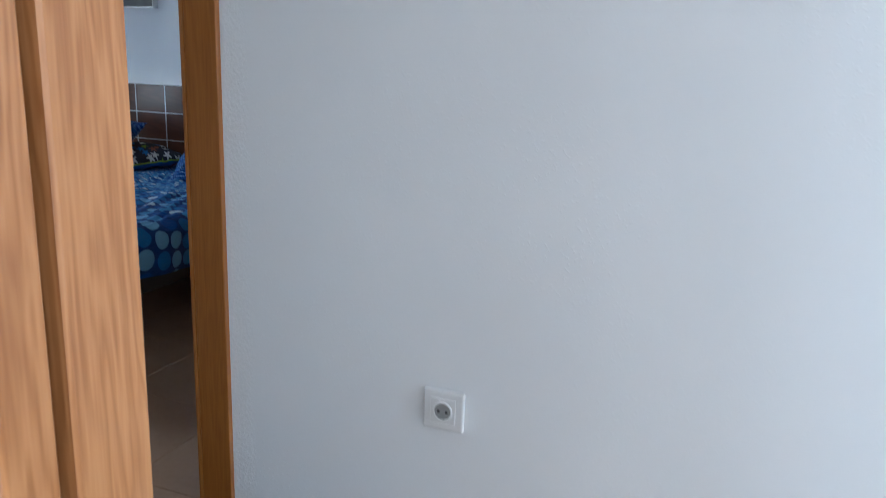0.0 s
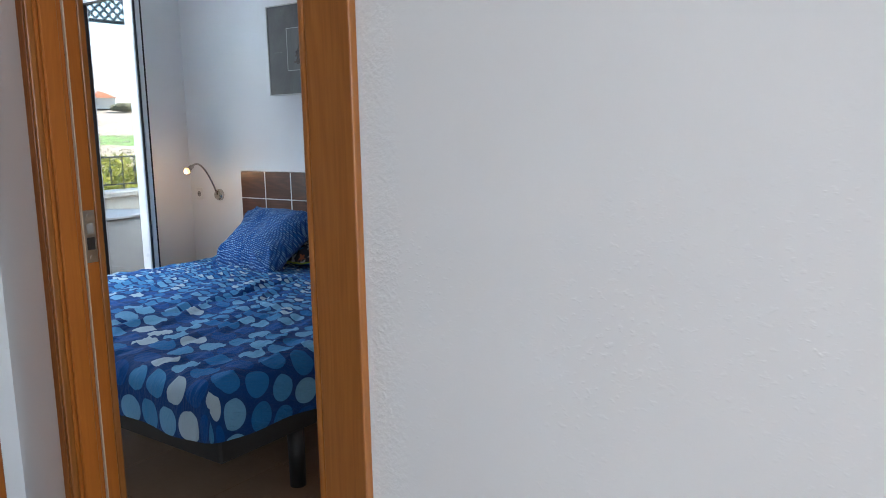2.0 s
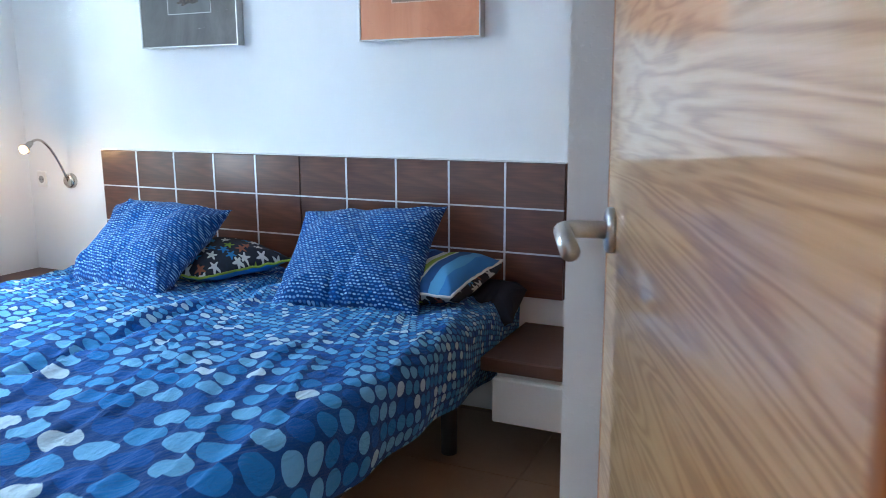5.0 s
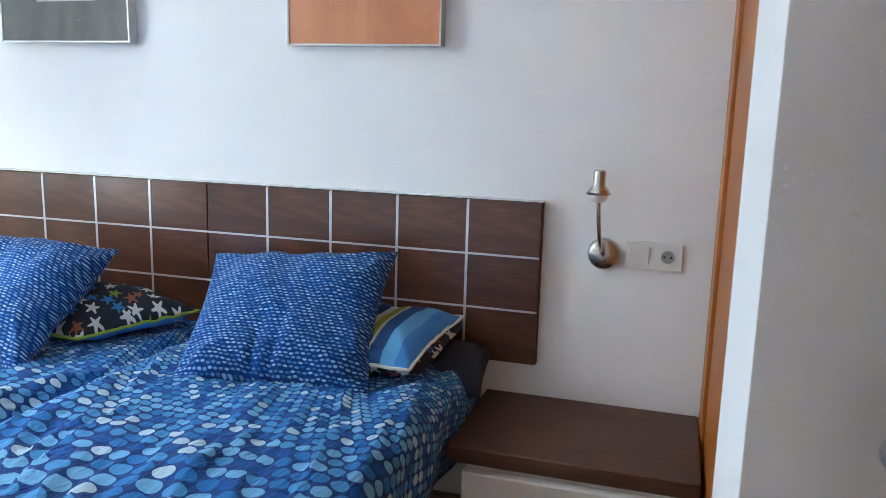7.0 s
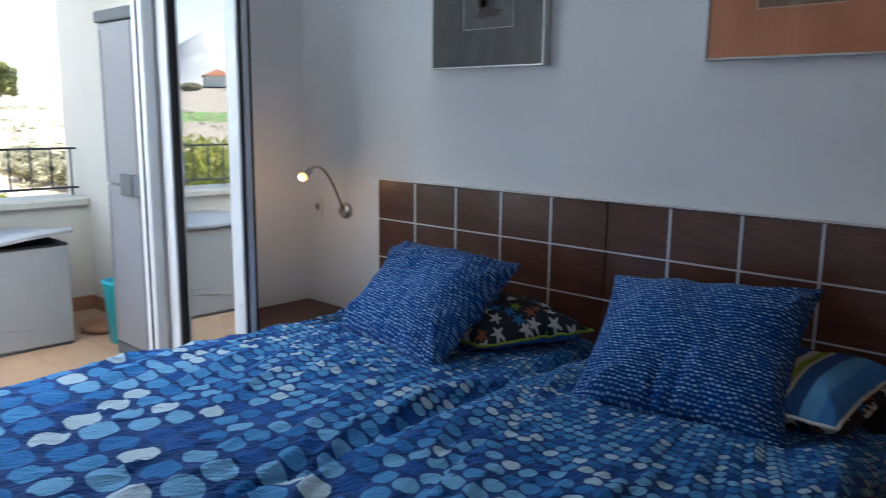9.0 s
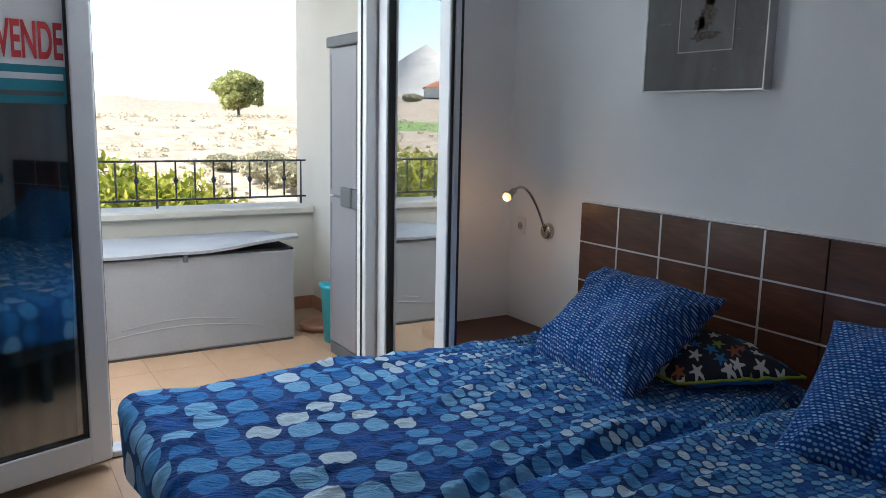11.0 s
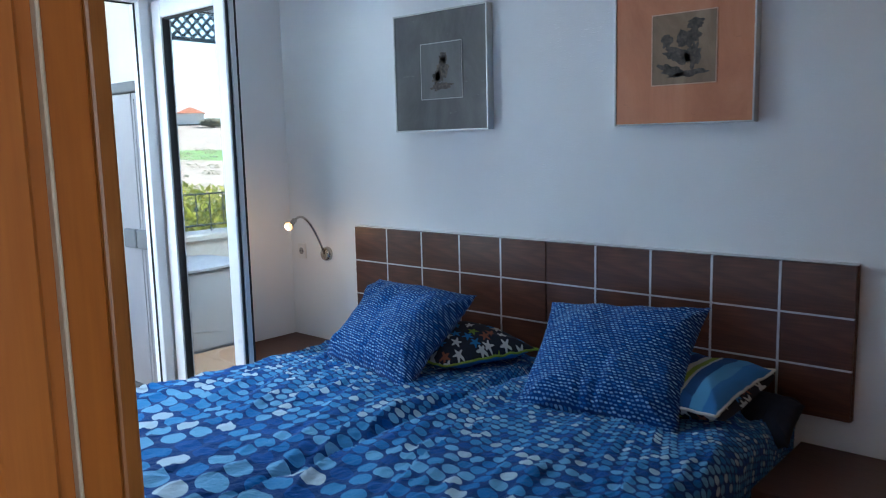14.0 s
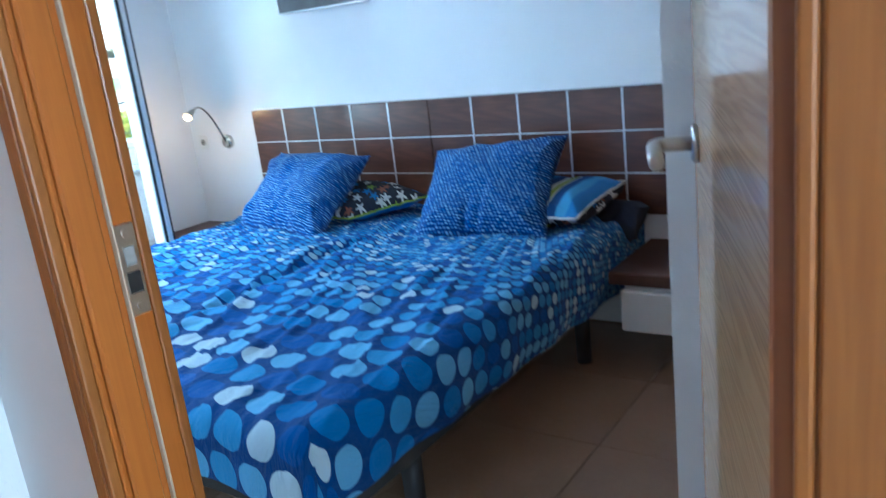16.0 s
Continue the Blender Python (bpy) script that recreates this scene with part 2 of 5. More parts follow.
def rod(bm, a, b, r, r2=None, seg=12):
    a, b = Vector(a), Vector(b)
    d = b - a
    m = Matrix.Translation((a + b) / 2) @ d.to_track_quat("Z", "Y").to_matrix().to_4x4()
    return bmesh.ops.create_cone(bm, cap_ends=True, segments=seg, radius1=r, radius2=r if r2 is None else r2, depth=d.length, matrix=m)["verts"]


def lathe(bm, profile, seg=24, m=Matrix()):
    """Turn (radius, height) pairs round z."""
    rings = []
    for r, z in profile:
        rings.append([bm.verts.new(m @ Vector((r * math.cos(2 * math.pi * k / seg), r * math.sin(2 * math.pi * k / seg), z))) for k in range(seg)])
    for p, q in zip(rings, rings[1:]):
        for k in range(seg):
            bm.faces.new((p[k], p[(k + 1) % seg], q[(k + 1) % seg], q[k]))
    for ring, flip in ((rings[0], True), (rings[-1], False)):
        bm.faces.new(list(reversed(ring)) if flip else ring)
    return bm


def tube(bm, pts, r, seg=10):
    """A round bar swept through points."""
    prev = None
    pts = [Vector(p) for p in pts]
    for k, p in enumerate(pts):
        d = (pts[min(k + 1, len(pts) - 1)] - pts[max(k - 1, 0)]).normalized()
        q = d.to_track_quat("Z", "Y")
        ring = [bm.verts.new(p + q @ Vector((r * math.cos(2 * math.pi * j / seg), r * math.sin(2 * math.pi * j / seg), 0))) for j in range(seg)]
        if prev:
            best = min(range(seg), key=lambda s: sum((prev[j].co - ring[(j + s) % seg].co).length for j in range(seg)))
            ring = ring[best:] + ring[:best]
            for j in range(seg):
                bm.faces.new((prev[j], prev[(j + 1) % seg], ring[(j + 1) % seg], ring[j]))
        else:
            bm.faces.new(list(reversed(ring)))
        prev = ring
    bm.faces.new(prev)


def done(bm, name, mat, smooth=False):
    me = bpy.data.meshes.new(name)
    bmesh.ops.recalc_face_normals(bm, faces=bm.faces)
    bm.to_mesh(me)
    bm.free()
    me.materials.append(mat)
    if smooth:
        me.shade_smooth()
    return me


def part(name, bm, mat, parent=None, label="", smooth=False, m=None):
    ob = new(name, done(bm, name, mat, smooth))
    if parent:
        ob.parent = parent
    if m is not None:
        ob.matrix_basis = m
    return tagged(ob, label)


def thing(name, label, category, m=None, group="", kind=""):
    ob = new(name)
    ob.empty_display_size = 0.1
    if m is not None:
        ob.matrix_basis = m
    return tagged(ob, label, category, group, kind)


def slab(name, mat, boxes, label="", category="", bevel=0.0, parent=None, kind="structure"):
    bm = bmesh.new()
    for bx in boxes:
        cube(bm, *bx, bevel)
    ob = part(name, bm, mat, parent, label)
    return tagged(ob, "", category, "", kind if not parent else "")


def block(name, mat, parent, bx, bevel=0.003, label="", m=None, seg=1):
    bm = bmesh.new()
    cube(bm, *bx, bevel, seg)
    return part(name, bm, mat, parent, label, m=m)


# ---- the rooms ----
H = 2.55                      # ceiling height
YH = 0.03                     # headboard wall
XW, XWO = -0.54, -0.64        # balcony wall, inside and outside
YD, YDI = -2.344, -2.255      # doorway wall, corridor side and bedroom side
DX0, DX1, DTOP = 2.25, 2.985, 2.04
XS = 2.634                    # wardrobe side wall
WX = 2.671                    # wardrobe front
OY0, OY1, OTOP = -1.83, -0.69, 2.03   # balcony door opening
YC = -3.27                    # corridor south wall
YB = -2.65                    # bedroom south wall beside the balcony door

slab("floor", M_GROUT, [(XWO, 6.6, -6.7, 0.3, -0.15, -0.003)], "beige ceramic tile floor with fine joints", "floor")
slab("ceiling", M_CEIL, [(XWO, 6.6, -6.7, 0.3, H, H + 0.15)], "plain white painted ceiling", "ceiling")
slab("wall_north", M_WALL, [(XWO, 4.0, YH, YH + 0.2, 0, H)], "white painted wall behind the headboard", "wall")
slab("wall_west", M_WALL, [(XWO, XW, OY1, YH, 0, H), (XWO, XW, OY0, OY1, OTOP, H), (XWO, XW, YB, OY0, 0, H)], "white painted wall around the balcony door", "wall")
slab("wall_south", M_WALL_S, [(XWO, 1.85, YB - 0.1, YB, 0, H), (1.85, DX0 - 0.03, YD, YDI, 0, H), (DX0 - 0.03, DX1 + 0.03, YD, YDI, DTOP + 0.03, H), (DX1 + 0.03, 6.5, YD, YDI, 0, H)], "rough white plastered wall with the bedroom doorway", "wall")
slab("wall_pillar", M_WALL, [(XS, 3.4, -1.506, -1.21, 0, H)], "white plastered wall end beside the wardrobe", "wall")
slab("wall_east", M_WALL, [(3.4, 3.6, YDI, YH, 0, H)], "plain white wall behind the door", "wall")
slab("wall_wardrobe", M_WALL, [(WX, 2.78, -1.21, YH, 2.14, H)], "white wall above the wardrobe", "wall")
slab("wall_corridor", M_WALL, [(1.9, 3.664, YC - 0.12, YC, 0, H), (3.664, 4.551, YC - 0.12, YC, 2.131, H), (4.551, 6.5, YC - 0.12, YC, 0, H)], "white corridor wall with a doorway", "wall")
slab("wall_corridor_end", M_WALL, [(1.85, 2.0, YC, YD, 0, H)], "white end wall of the corridor", "wall")
# the window openings are unseen and added for the area lamps
slab("wall_room_behind", M_WALL, [(2.6, 6.5, -6.65, -6.5, 0, H), (2.45, 2.6, -6.65, -6.1, 0, H), (2.45, 2.6, -3.9, YC - 0.12, 0, H), (2.45, 2.6, -6.1, -3.9, 0, 0.4), (2.45, 2.6, -6.1, -3.9, 2.3, H), (6.5, 6.65, -6.65, -6.1, 0, H), (6.5, 6.65, -6.1, -3.9, 0, 0.4), (6.5, 6.65, -6.1, -3.9, 2.3, H), (6.5, 6.65, -3.9, -3.17, 0, H), (6.5, 6.65, -2.47, YD, 0, H), (6.5, 6.65, -3.17, -2.47, 0, 0.65), (6.5, 6.65, -3.17, -2.47, 2.15, H)], "white walls of the room behind with assumed window openings", "wall")


# ---- door frame, door ----
def door_frame():
    f = thing("door_frame", "orange-brown oak door frame with pale seal", "door frame", kind="structure")
    d0, d1 = YD - 0.016, YDI + 0.016
    for s, x, cw in ((-1, DX0, 0.036), (1, DX1, 0.096)):
        a, b = sorted((x, x + s * 0.03))
        bm = bmesh.new()
        cube(bm, a, b, YD, YDI, 0, DTOP, 0.002)
        part("jamb_lining", bm, M_JAMB, f)
        bm = bmesh.new()
        a, b = sorted((x - s * (0.017 if s > 0 else 0.010), x))
        cube(bm, a, b, YD + 0.006, YD + 0.043, 0, DTOP, 0.003)
        # right stop takes the darker oak: its shade is put into the colour
        part("door_stop", bm, M_LIP if s > 0 else M_JAMB, f)
        bm = bmesh.new()
        a, b = sorted((x - s * 0.009, x))
        cube(bm, a, b, YD + 0.0545, YD + 0.0575, 0, DTOP, 0.001)
        part("seal", bm, M_SEAL, f, "pale rubber seal")
        for y0, y1, yb in ((d0, YD - 0.0005, -1), (YDI + 0.0005, d1, 1)):
            bm = bmesh.new()             # rounded bead along the opening, shallow groove, flat board
            a, b = sorted((x + s * 0.0003, x + s * 0.0115))
            cube(bm, a, b, y0, y1, 0, DTOP + 0.006, 0.003, 2)
            part("casing_bead", bm, M_CASING, f)
            bm = bmesh.new()
            a, b = sorted((x + s * 0.0113, x + s * 0.0132))
            cube(bm, a, b, y0 + (0.004 if yb < 0 else 0), y1 - (0.004 if yb > 0 else 0), 0, DTOP + 0.006)
            part("casing_groove", bm, M_LIP, f)
            bm = bmesh.new()
            a, b = sorted((x + s * 0.013, x + s * cw))
            cube(bm, a, b, y0, y1, 0, DTOP + 0.086, 0.0025, 2)
            part("casing", bm, M_CASING, f)
    bm = bmesh.new()
    cube(bm, DX0, DX1, YD, YDI, DTOP, DTOP + 0.03, 0.002)
    part("head_lining", bm, M_JAMB, f)
    for y0, y1 in ((d0, YD - 0.0005), (YDI + 0.0005, d1)):
        bm = bmesh.new()
        cube(bm, DX0 - 0.003, DX1 + 0.003, y0, y1, DTOP + 0.004, DTOP + 0.086, 0.004)
        part("casing_head", bm, M_CASING, f)
    st = block("strike_plate", M_STEEL, f, (DX0, DX0 + 0.0025, YD + 0.060, YD + 0.086, 0.925, 1.035), 0.001, "brushed steel strike plate")
    block("latch_slot", M_BLACK, st, (DX0 + 0.0026, DX0 + 0.0034, YD + 0.064, YD + 0.081, 0.952, 0.978), 0.0)
    block("bolt_slot", M_HOLE, st, (DX0 + 0.0026, DX0 + 0.0034, YD + 0.066, YD + 0.080, 0.986, 1.008), 0.0)
    for z in (0.936, 1.024):
        bm = bmesh.new()
        rod(bm, (DX0 + 0.0024, YD + 0.073, z), (DX0 + 0.0042, YD + 0.073, z), 0.005)
        part("screw", bm, M_STEEL, st)
    return f


door_frame()


def handle(parent, side):
    """A lever handle on the door face at y = 0; side -1 or 1 says towards which x the leaf's face looks."""
    bm = bmesh.new()
    lathe(bm, [(0.027, 0), (0.027, 0.006), (0.024, 0.009)], 28, Matrix.Rotation(radians(90) * side, 4, "Y"))
    rose = part("rosette", bm, M_STEEL, parent, "round brushed steel rosette", True)
    bm = bmesh.new()
    pts = [(side * 0.006, 0, 0), (side * 0.035, 0, 0.001)]
    for k in range(7):
        a = radians(90) * k / 6
        pts.append((side * (0.042 + 0.018 * math.sin(a)), -0.018 * (1 - math.cos(a)), 0.001))
    pts += [(side * 0.060, -0.05, 0), (side * 0.060, -0.125, -0.002)]
    tube(bm, pts, 0.0105, 14)
    lever = part("lever", bm, M_STEEL, parent, "", True)
    return rose, lever


# leaf local frame: hinge at the origin, leaf along +y, visible face looks to -x
DOOR_M = Matrix.Translation((2.970, -2.302, 0)) @ Matrix.Rotation(radians(20.5), 4, "Z")
door = thing("bedroom_door", "open oak veneer door with horizontal grain and steel lever", "door", DOOR_M)
block("leaf", M_DOOR, door, (0.001, 0.037, 0.004, 0.700, 0.012, 2.03), 0.002)
for y0, y1 in ((0.0, 0.0038), (0.7002, 0.704)):
    block("lipping", M_LIP, door, (0.0005, 0.0375, y0, y1, 0.012, 2.03), 0.001, "darker oak edge strip")
for s, x in ((-1, 0.001), (1, 0.037)):
    lever_set = new("lever_handle")
    lever_set.parent, lever_set.matrix_basis = door, Matrix.Translation((x, 0.650, 1.018))
    handle(lever_set, s)
for z in (0.22, 1.02, 1.83):
    bm = bmesh.new()
    rod(bm, (0.040, -0.006, z - 0.04), (0.040, -0.006, z + 0.04), 0.006)
    part("hinge", bm, M_STEEL, door)

# wardrobe in its recess
ward = thing("wardrobe", "built-in wardrobe with orange oak doors and reflection-pale side board", "wardrobe")
block("side_frame", M_JAMB, ward, (WX, WX + 0.10, -0.130, YH - 0.002, 0.0, 2.12), 0.003)
# near side board: the frame's reflection is put into a lighter oak tone
block("side_frame", M_WARD_REFLECT, ward, (WX, WX + 0.10, -1.208, -1.040, 0.0, 2.12), 0.003, "oak side board with a reflection in its paler tone")
block("head_frame", M_JAMB, ward, (WX, WX + 0.10, -1.039, -0.131, 2.06, 2.138), 0.003)
for k, (y0, y1) in enumerate(((-1.038, -0.587), (-0.583, -0.132))):
    block("wardrobe_door", M_JAMB, ward, (WX + 0.010, WX + 0.032, y0, y1, 0.03, 2.055), 0.003)
block("plinth", M_JAMB, ward, (WX + 0.02, WX + 0.08, -1.039, -0.131, 0.0, 0.028), 0.002)

# door and frame seen at the start and at the corridor's end
near = thing("doorway_frame", "light oak doorway frame with a dark gap", "door frame", kind="structure")
block("jamb_lining", M_DOOR_V, near, (3.665, 3.700, YC - 0.075, YC + 0.004, 0, 2.1), 0.003)
# shallow strip; the gap's shade comes from its dark colour
block("dark_gap", M_GAP_SHADE, near, (3.665, 3.672, YC - 0.088, YC - 0.0755, 0, 2.1), 0.0)
block("jamb_lining", M_DOOR_V, near, (3.665, 3.698, YC - 0.135, YC - 0.0885, 0, 2.1), 0.003)
block("casing", M_DOOR_V, near, (3.58, 3.664, YC - 0.138, YC - 0.1205, 0, 2.19), 0.005)
block("casing", M_DOOR_V, near, (3.58, 3.664, YC + 0.0005, YC + 0.016, 0, 2.19), 0.005)
block("jamb_lining", M_DOOR_V, near, (4.52, 4.55, YC - 0.13, YC + 0.004, 0, 2.1), 0.003)
block("head_lining", M_DOOR_V, near, (3.665, 4.55, YC - 0.13, YC + 0.004, 2.101, 2.13), 0.003)
end_door = thing("corridor_door", "closed orange oak door at the corridor end", "door")
block("leaf", M_JAMB, end_door, (2.001, 2.03, YC + 0.12, YD - 0.14, 0.01, 2.03), 0.003)
block("casing", M_JAMB, end_door, (2.001, 2.036, YD - 0.135, YD - 0.055, 0.0, 2.1), 0.003)

# ---- balcony door ----
def french_leaf(name, label, m, width, hinge_side):
    """A glazed leaf: local x from the hinge outwards, y through its thickness, z up."""
    t = thing(name, label, "balcony door", m, "balcony door leaves")
    z0, z1, s = 0.035, OTOP - 0.045, 0.075
    block("stile", M_WHITE_PVC, t, (0, s, -0.028, 0.028, z0, z1), 0.006, seg=2)
    block("stile", M_WHITE_PVC, t, (width - s, width, -0.028, 0.028, z0, z1), 0.006, seg=2)
    block("rail", M_WHITE_PVC, t, (s - 0.002, width - s + 0.002, -0.027, 0.027, z0, z0 + 0.10), 0.006, seg=2)
    block("rail", M_WHITE_PVC, t, (s - 0.002, width - s + 0.002, -0.027, 0.027, z1 - 0.075, z1), 0.006, seg=2)
    for x0, x1, a, b in ((s, s + 0.006, z0 + 0.1, z1 - 0.075), (width - s - 0.006, width - s, z0 + 0.1, z1 - 0.075)):
        block("glazing_bead", M_GASKET, t, (x0, x1, -0.020, 0.020, a, b), 0.001)
    for a, b in ((z0 + 0.1, z0 + 0.106), (z1 - 0.081, z1 - 0.075)):
        block("glazing_bead", M_GASKET, t, (s, width - s, -0.020, 0.020, a, b), 0.001)
    pane = block("pane", M_GLASS, t, (s + 0.004, width - s - 0.004, -0.004, 0.004, z0 + 0.102, z1 - 0.077), 0.0)
    pane.visible_shadow = False
    for x0 in (width + 0.0005, ):
        block("edge_seal", M_GASKET, t, (x0, x0 + 0.006, -0.024, -0.012, z0, z1), 0.001)
        block("edge_seal", M_WHITE_PVC, t, (x0, x0 + 0.012, -0.010, 0.010, z0, z1), 0.001)
        block("edge_seal", M_GASKET, t, (x0, x0 + 0.006, 0.012, 0.024, z0, z1), 0.001)
    return t


fr = thing("balcony_door_frame", "white lacquered balcony door frame with dark gaskets", "door frame", kind="structure")
for y0, y1 in ((OY0 - 0.0, OY0 + 0.05), (OY1 - 0.05, OY1)):
    block("jamb", M_WHITE_PVC, fr, (XW - 0.075, XW + 0.012, y0, y1, 0, OTOP), 0.004)
block("head", M_WHITE_PVC, fr, (XW - 0.075, XW + 0.012, OY0 + 0.051, OY1 - 0.051, OTOP - 0.05, OTOP), 0.004)
block("gasket", M_GASKET, fr, (XW - 0.03, XW - 0.022, OY1 - 0.056, OY1 - 0.0505, 0.03, OTOP - 0.05), 0.001)
block("gasket", M_GASKET, fr, (XW - 0.03, XW - 0.022, OY0 + 0.0505, OY0 + 0.056, 0.03, OTOP - 0.05), 0.001)
block("gasket", M_GASKET, fr, (XW - 0.03, XW - 0.022, OY0 + 0.06, OY1 - 0.06, OTOP - 0.056, OTOP - 0.0505), 0.001)
block("threshold", M_STRIP, fr, (XW - 0.08, XW + 0.01, OY0 + 0.051, OY1 - 0.051, 0, 0.025), 0.004)
LEAF_W = 0.565
leaf_r = french_leaf("balcony_door_leaf", "white glazed balcony door leaf standing open beside the bed", Matrix.Translation((XW + 0.02, OY1 + 0.03, 0)) @ Matrix.Rotation(radians(0.0), 4, "Z"), LEAF_W, 1)
leaf_l = french_leaf("balcony_door_leaf", "white glazed balcony door leaf folded back with a sale sign", Matrix.Translation((XW + 0.07, OY0 + 0.03, 0)) @ Matrix.Rotation(radians(-72), 4, "Z"), LEAF_W, -1)
bm = bmesh.new()
lathe(bm, [(0.009, 0), (0.009, 0.012), (0.006, 0.02), (0.010, 0.028)], 16, Matrix.Translation((XW, -0.36, 0.97)) @ Matrix.Rotation(radians(90), 4, "Y"))
tagged(part("door_stop_peg", bm, M_STEEL, None, "small steel peg on the white wall", True), "", "wall peg")

# teal curtains on a rod over the balcony door
def curtain(label, y0, y1, z0, z1, folds, depth):
    t = thing("curtain", label, "curtain", Matrix.Translation((XW + 0.05, 0, 0)), "balcony curtains")
    nu, nv = folds * 10, 24
    bm = bmesh.new()
    rows = []
    for j in range(nv + 1):
        w = j / nv
        row = []
        for i in range(nu + 1):
            u = i / nu
            x = depth * math.sin(u * folds * 2 * math.pi + 0.6 * math.sin(w * 3)) + 0.006 * noise.noise(Vector((u * 8, w * 5, y0)))
            row.append(bm.verts.new((x, y0 + (y1 - y0) * (u + 0.02 * math.sin(w * 4 + u * 5)), z0 + (z1 - z0) * w)))
        rows.append(row)
    for p, q in zip(rows, rows[1:]):
        for i in range(nu):
            bm.faces.new((p[i], p[i + 1], q[i + 1], q[i]))
    bmesh.ops.solidify(bm, geom=bm.faces[:], thickness=0.002)
    part("cloth", bm, M_TEAL_CLOTH, t, "", True)
    for k in range(folds):
        bm = bmesh.new()
        y = y0 + (y1 - y0) * (k + 0.5) / folds
        tube(bm, [(0.016 * math.sin(a * math.pi / 6), y, 2.30 + 0.016 * math.cos(a * math.pi / 6)) for a in range(13)], 0.002, 6)
        part("ring", bm, M_STEEL, t)


curtain("long teal curtain drawn aside behind the folded glazed leaf", -2.56, -1.885, 0.03, 2.29, 8, 0.022)
curtain("short teal curtain gathered up over the balcony door", -0.66, -0.46, 2.045, 2.29, 4, 0.018)
rod_ = thing("curtain_rod", "steel curtain rod over the balcony door", "curtain rod")
bm = bmesh.new()
rod(bm, (XW + 0.05, -2.62, 2.30), (XW + 0.05, -0.25, 2.30), 0.010, seg=14)
part("pole", bm, M_STEEL, rod_)
for y in (-2.60, -0.30):
    block("bracket", M_STEEL, rod_, (XW + 0.0005, XW + 0.05, y - 0.006, y + 0.006, 2.294, 2.306), 0.002)

# the sale sign on the folded leaf
sign = thing("sale_sign", "white and teal sale sign with red letters", "sign", leaf_l.matrix_basis @ Matrix.Translation((0.082, 0.0065, 0)))
block("sheet", M_SIGNWHITE, sign, (0, 0.36, 0, 0.001, 1.4205, 1.74), 0.0)
block("band", M_SIGNTEAL, sign, (0, 0.36, 0, 0.001, 1.30, 1.42), 0.0)
cu = bpy.data.curves.new("lettering", "FONT")
cu.body, cu.size, cu.extrude, cu.offset, cu.align_x = "VENDE", 0.16, 0.0003, 0.004, "CENTER"
tx = new("lettering", cu)
tx.data.materials.append(M_RED)
tx.parent = sign
tx.matrix_basis = Matrix.Translation((0.105, 0.0022, 1.445)) @ Matrix.Rotation(radians(180), 4, "Z") @ Matrix.Rotation(radians(90), 4, "X") @ Matrix.Diagonal((0.40, 1, 1, 1))
block("text_bar", M_SIGNWHITE, sign, (0.008, 0.33, 0.0012, 0.0018, 1.376, 1.396), 0.0)
block("text_bar", M_CAB_D, sign, (0.008, 0.30, 0.0012, 0.0018, 1.325, 1.340), 0.0)

# ---- bed ----
BX0, BX1, BY0, BY1, BZ = 0.16, 2.045, -1.86, -0.01, 0.485


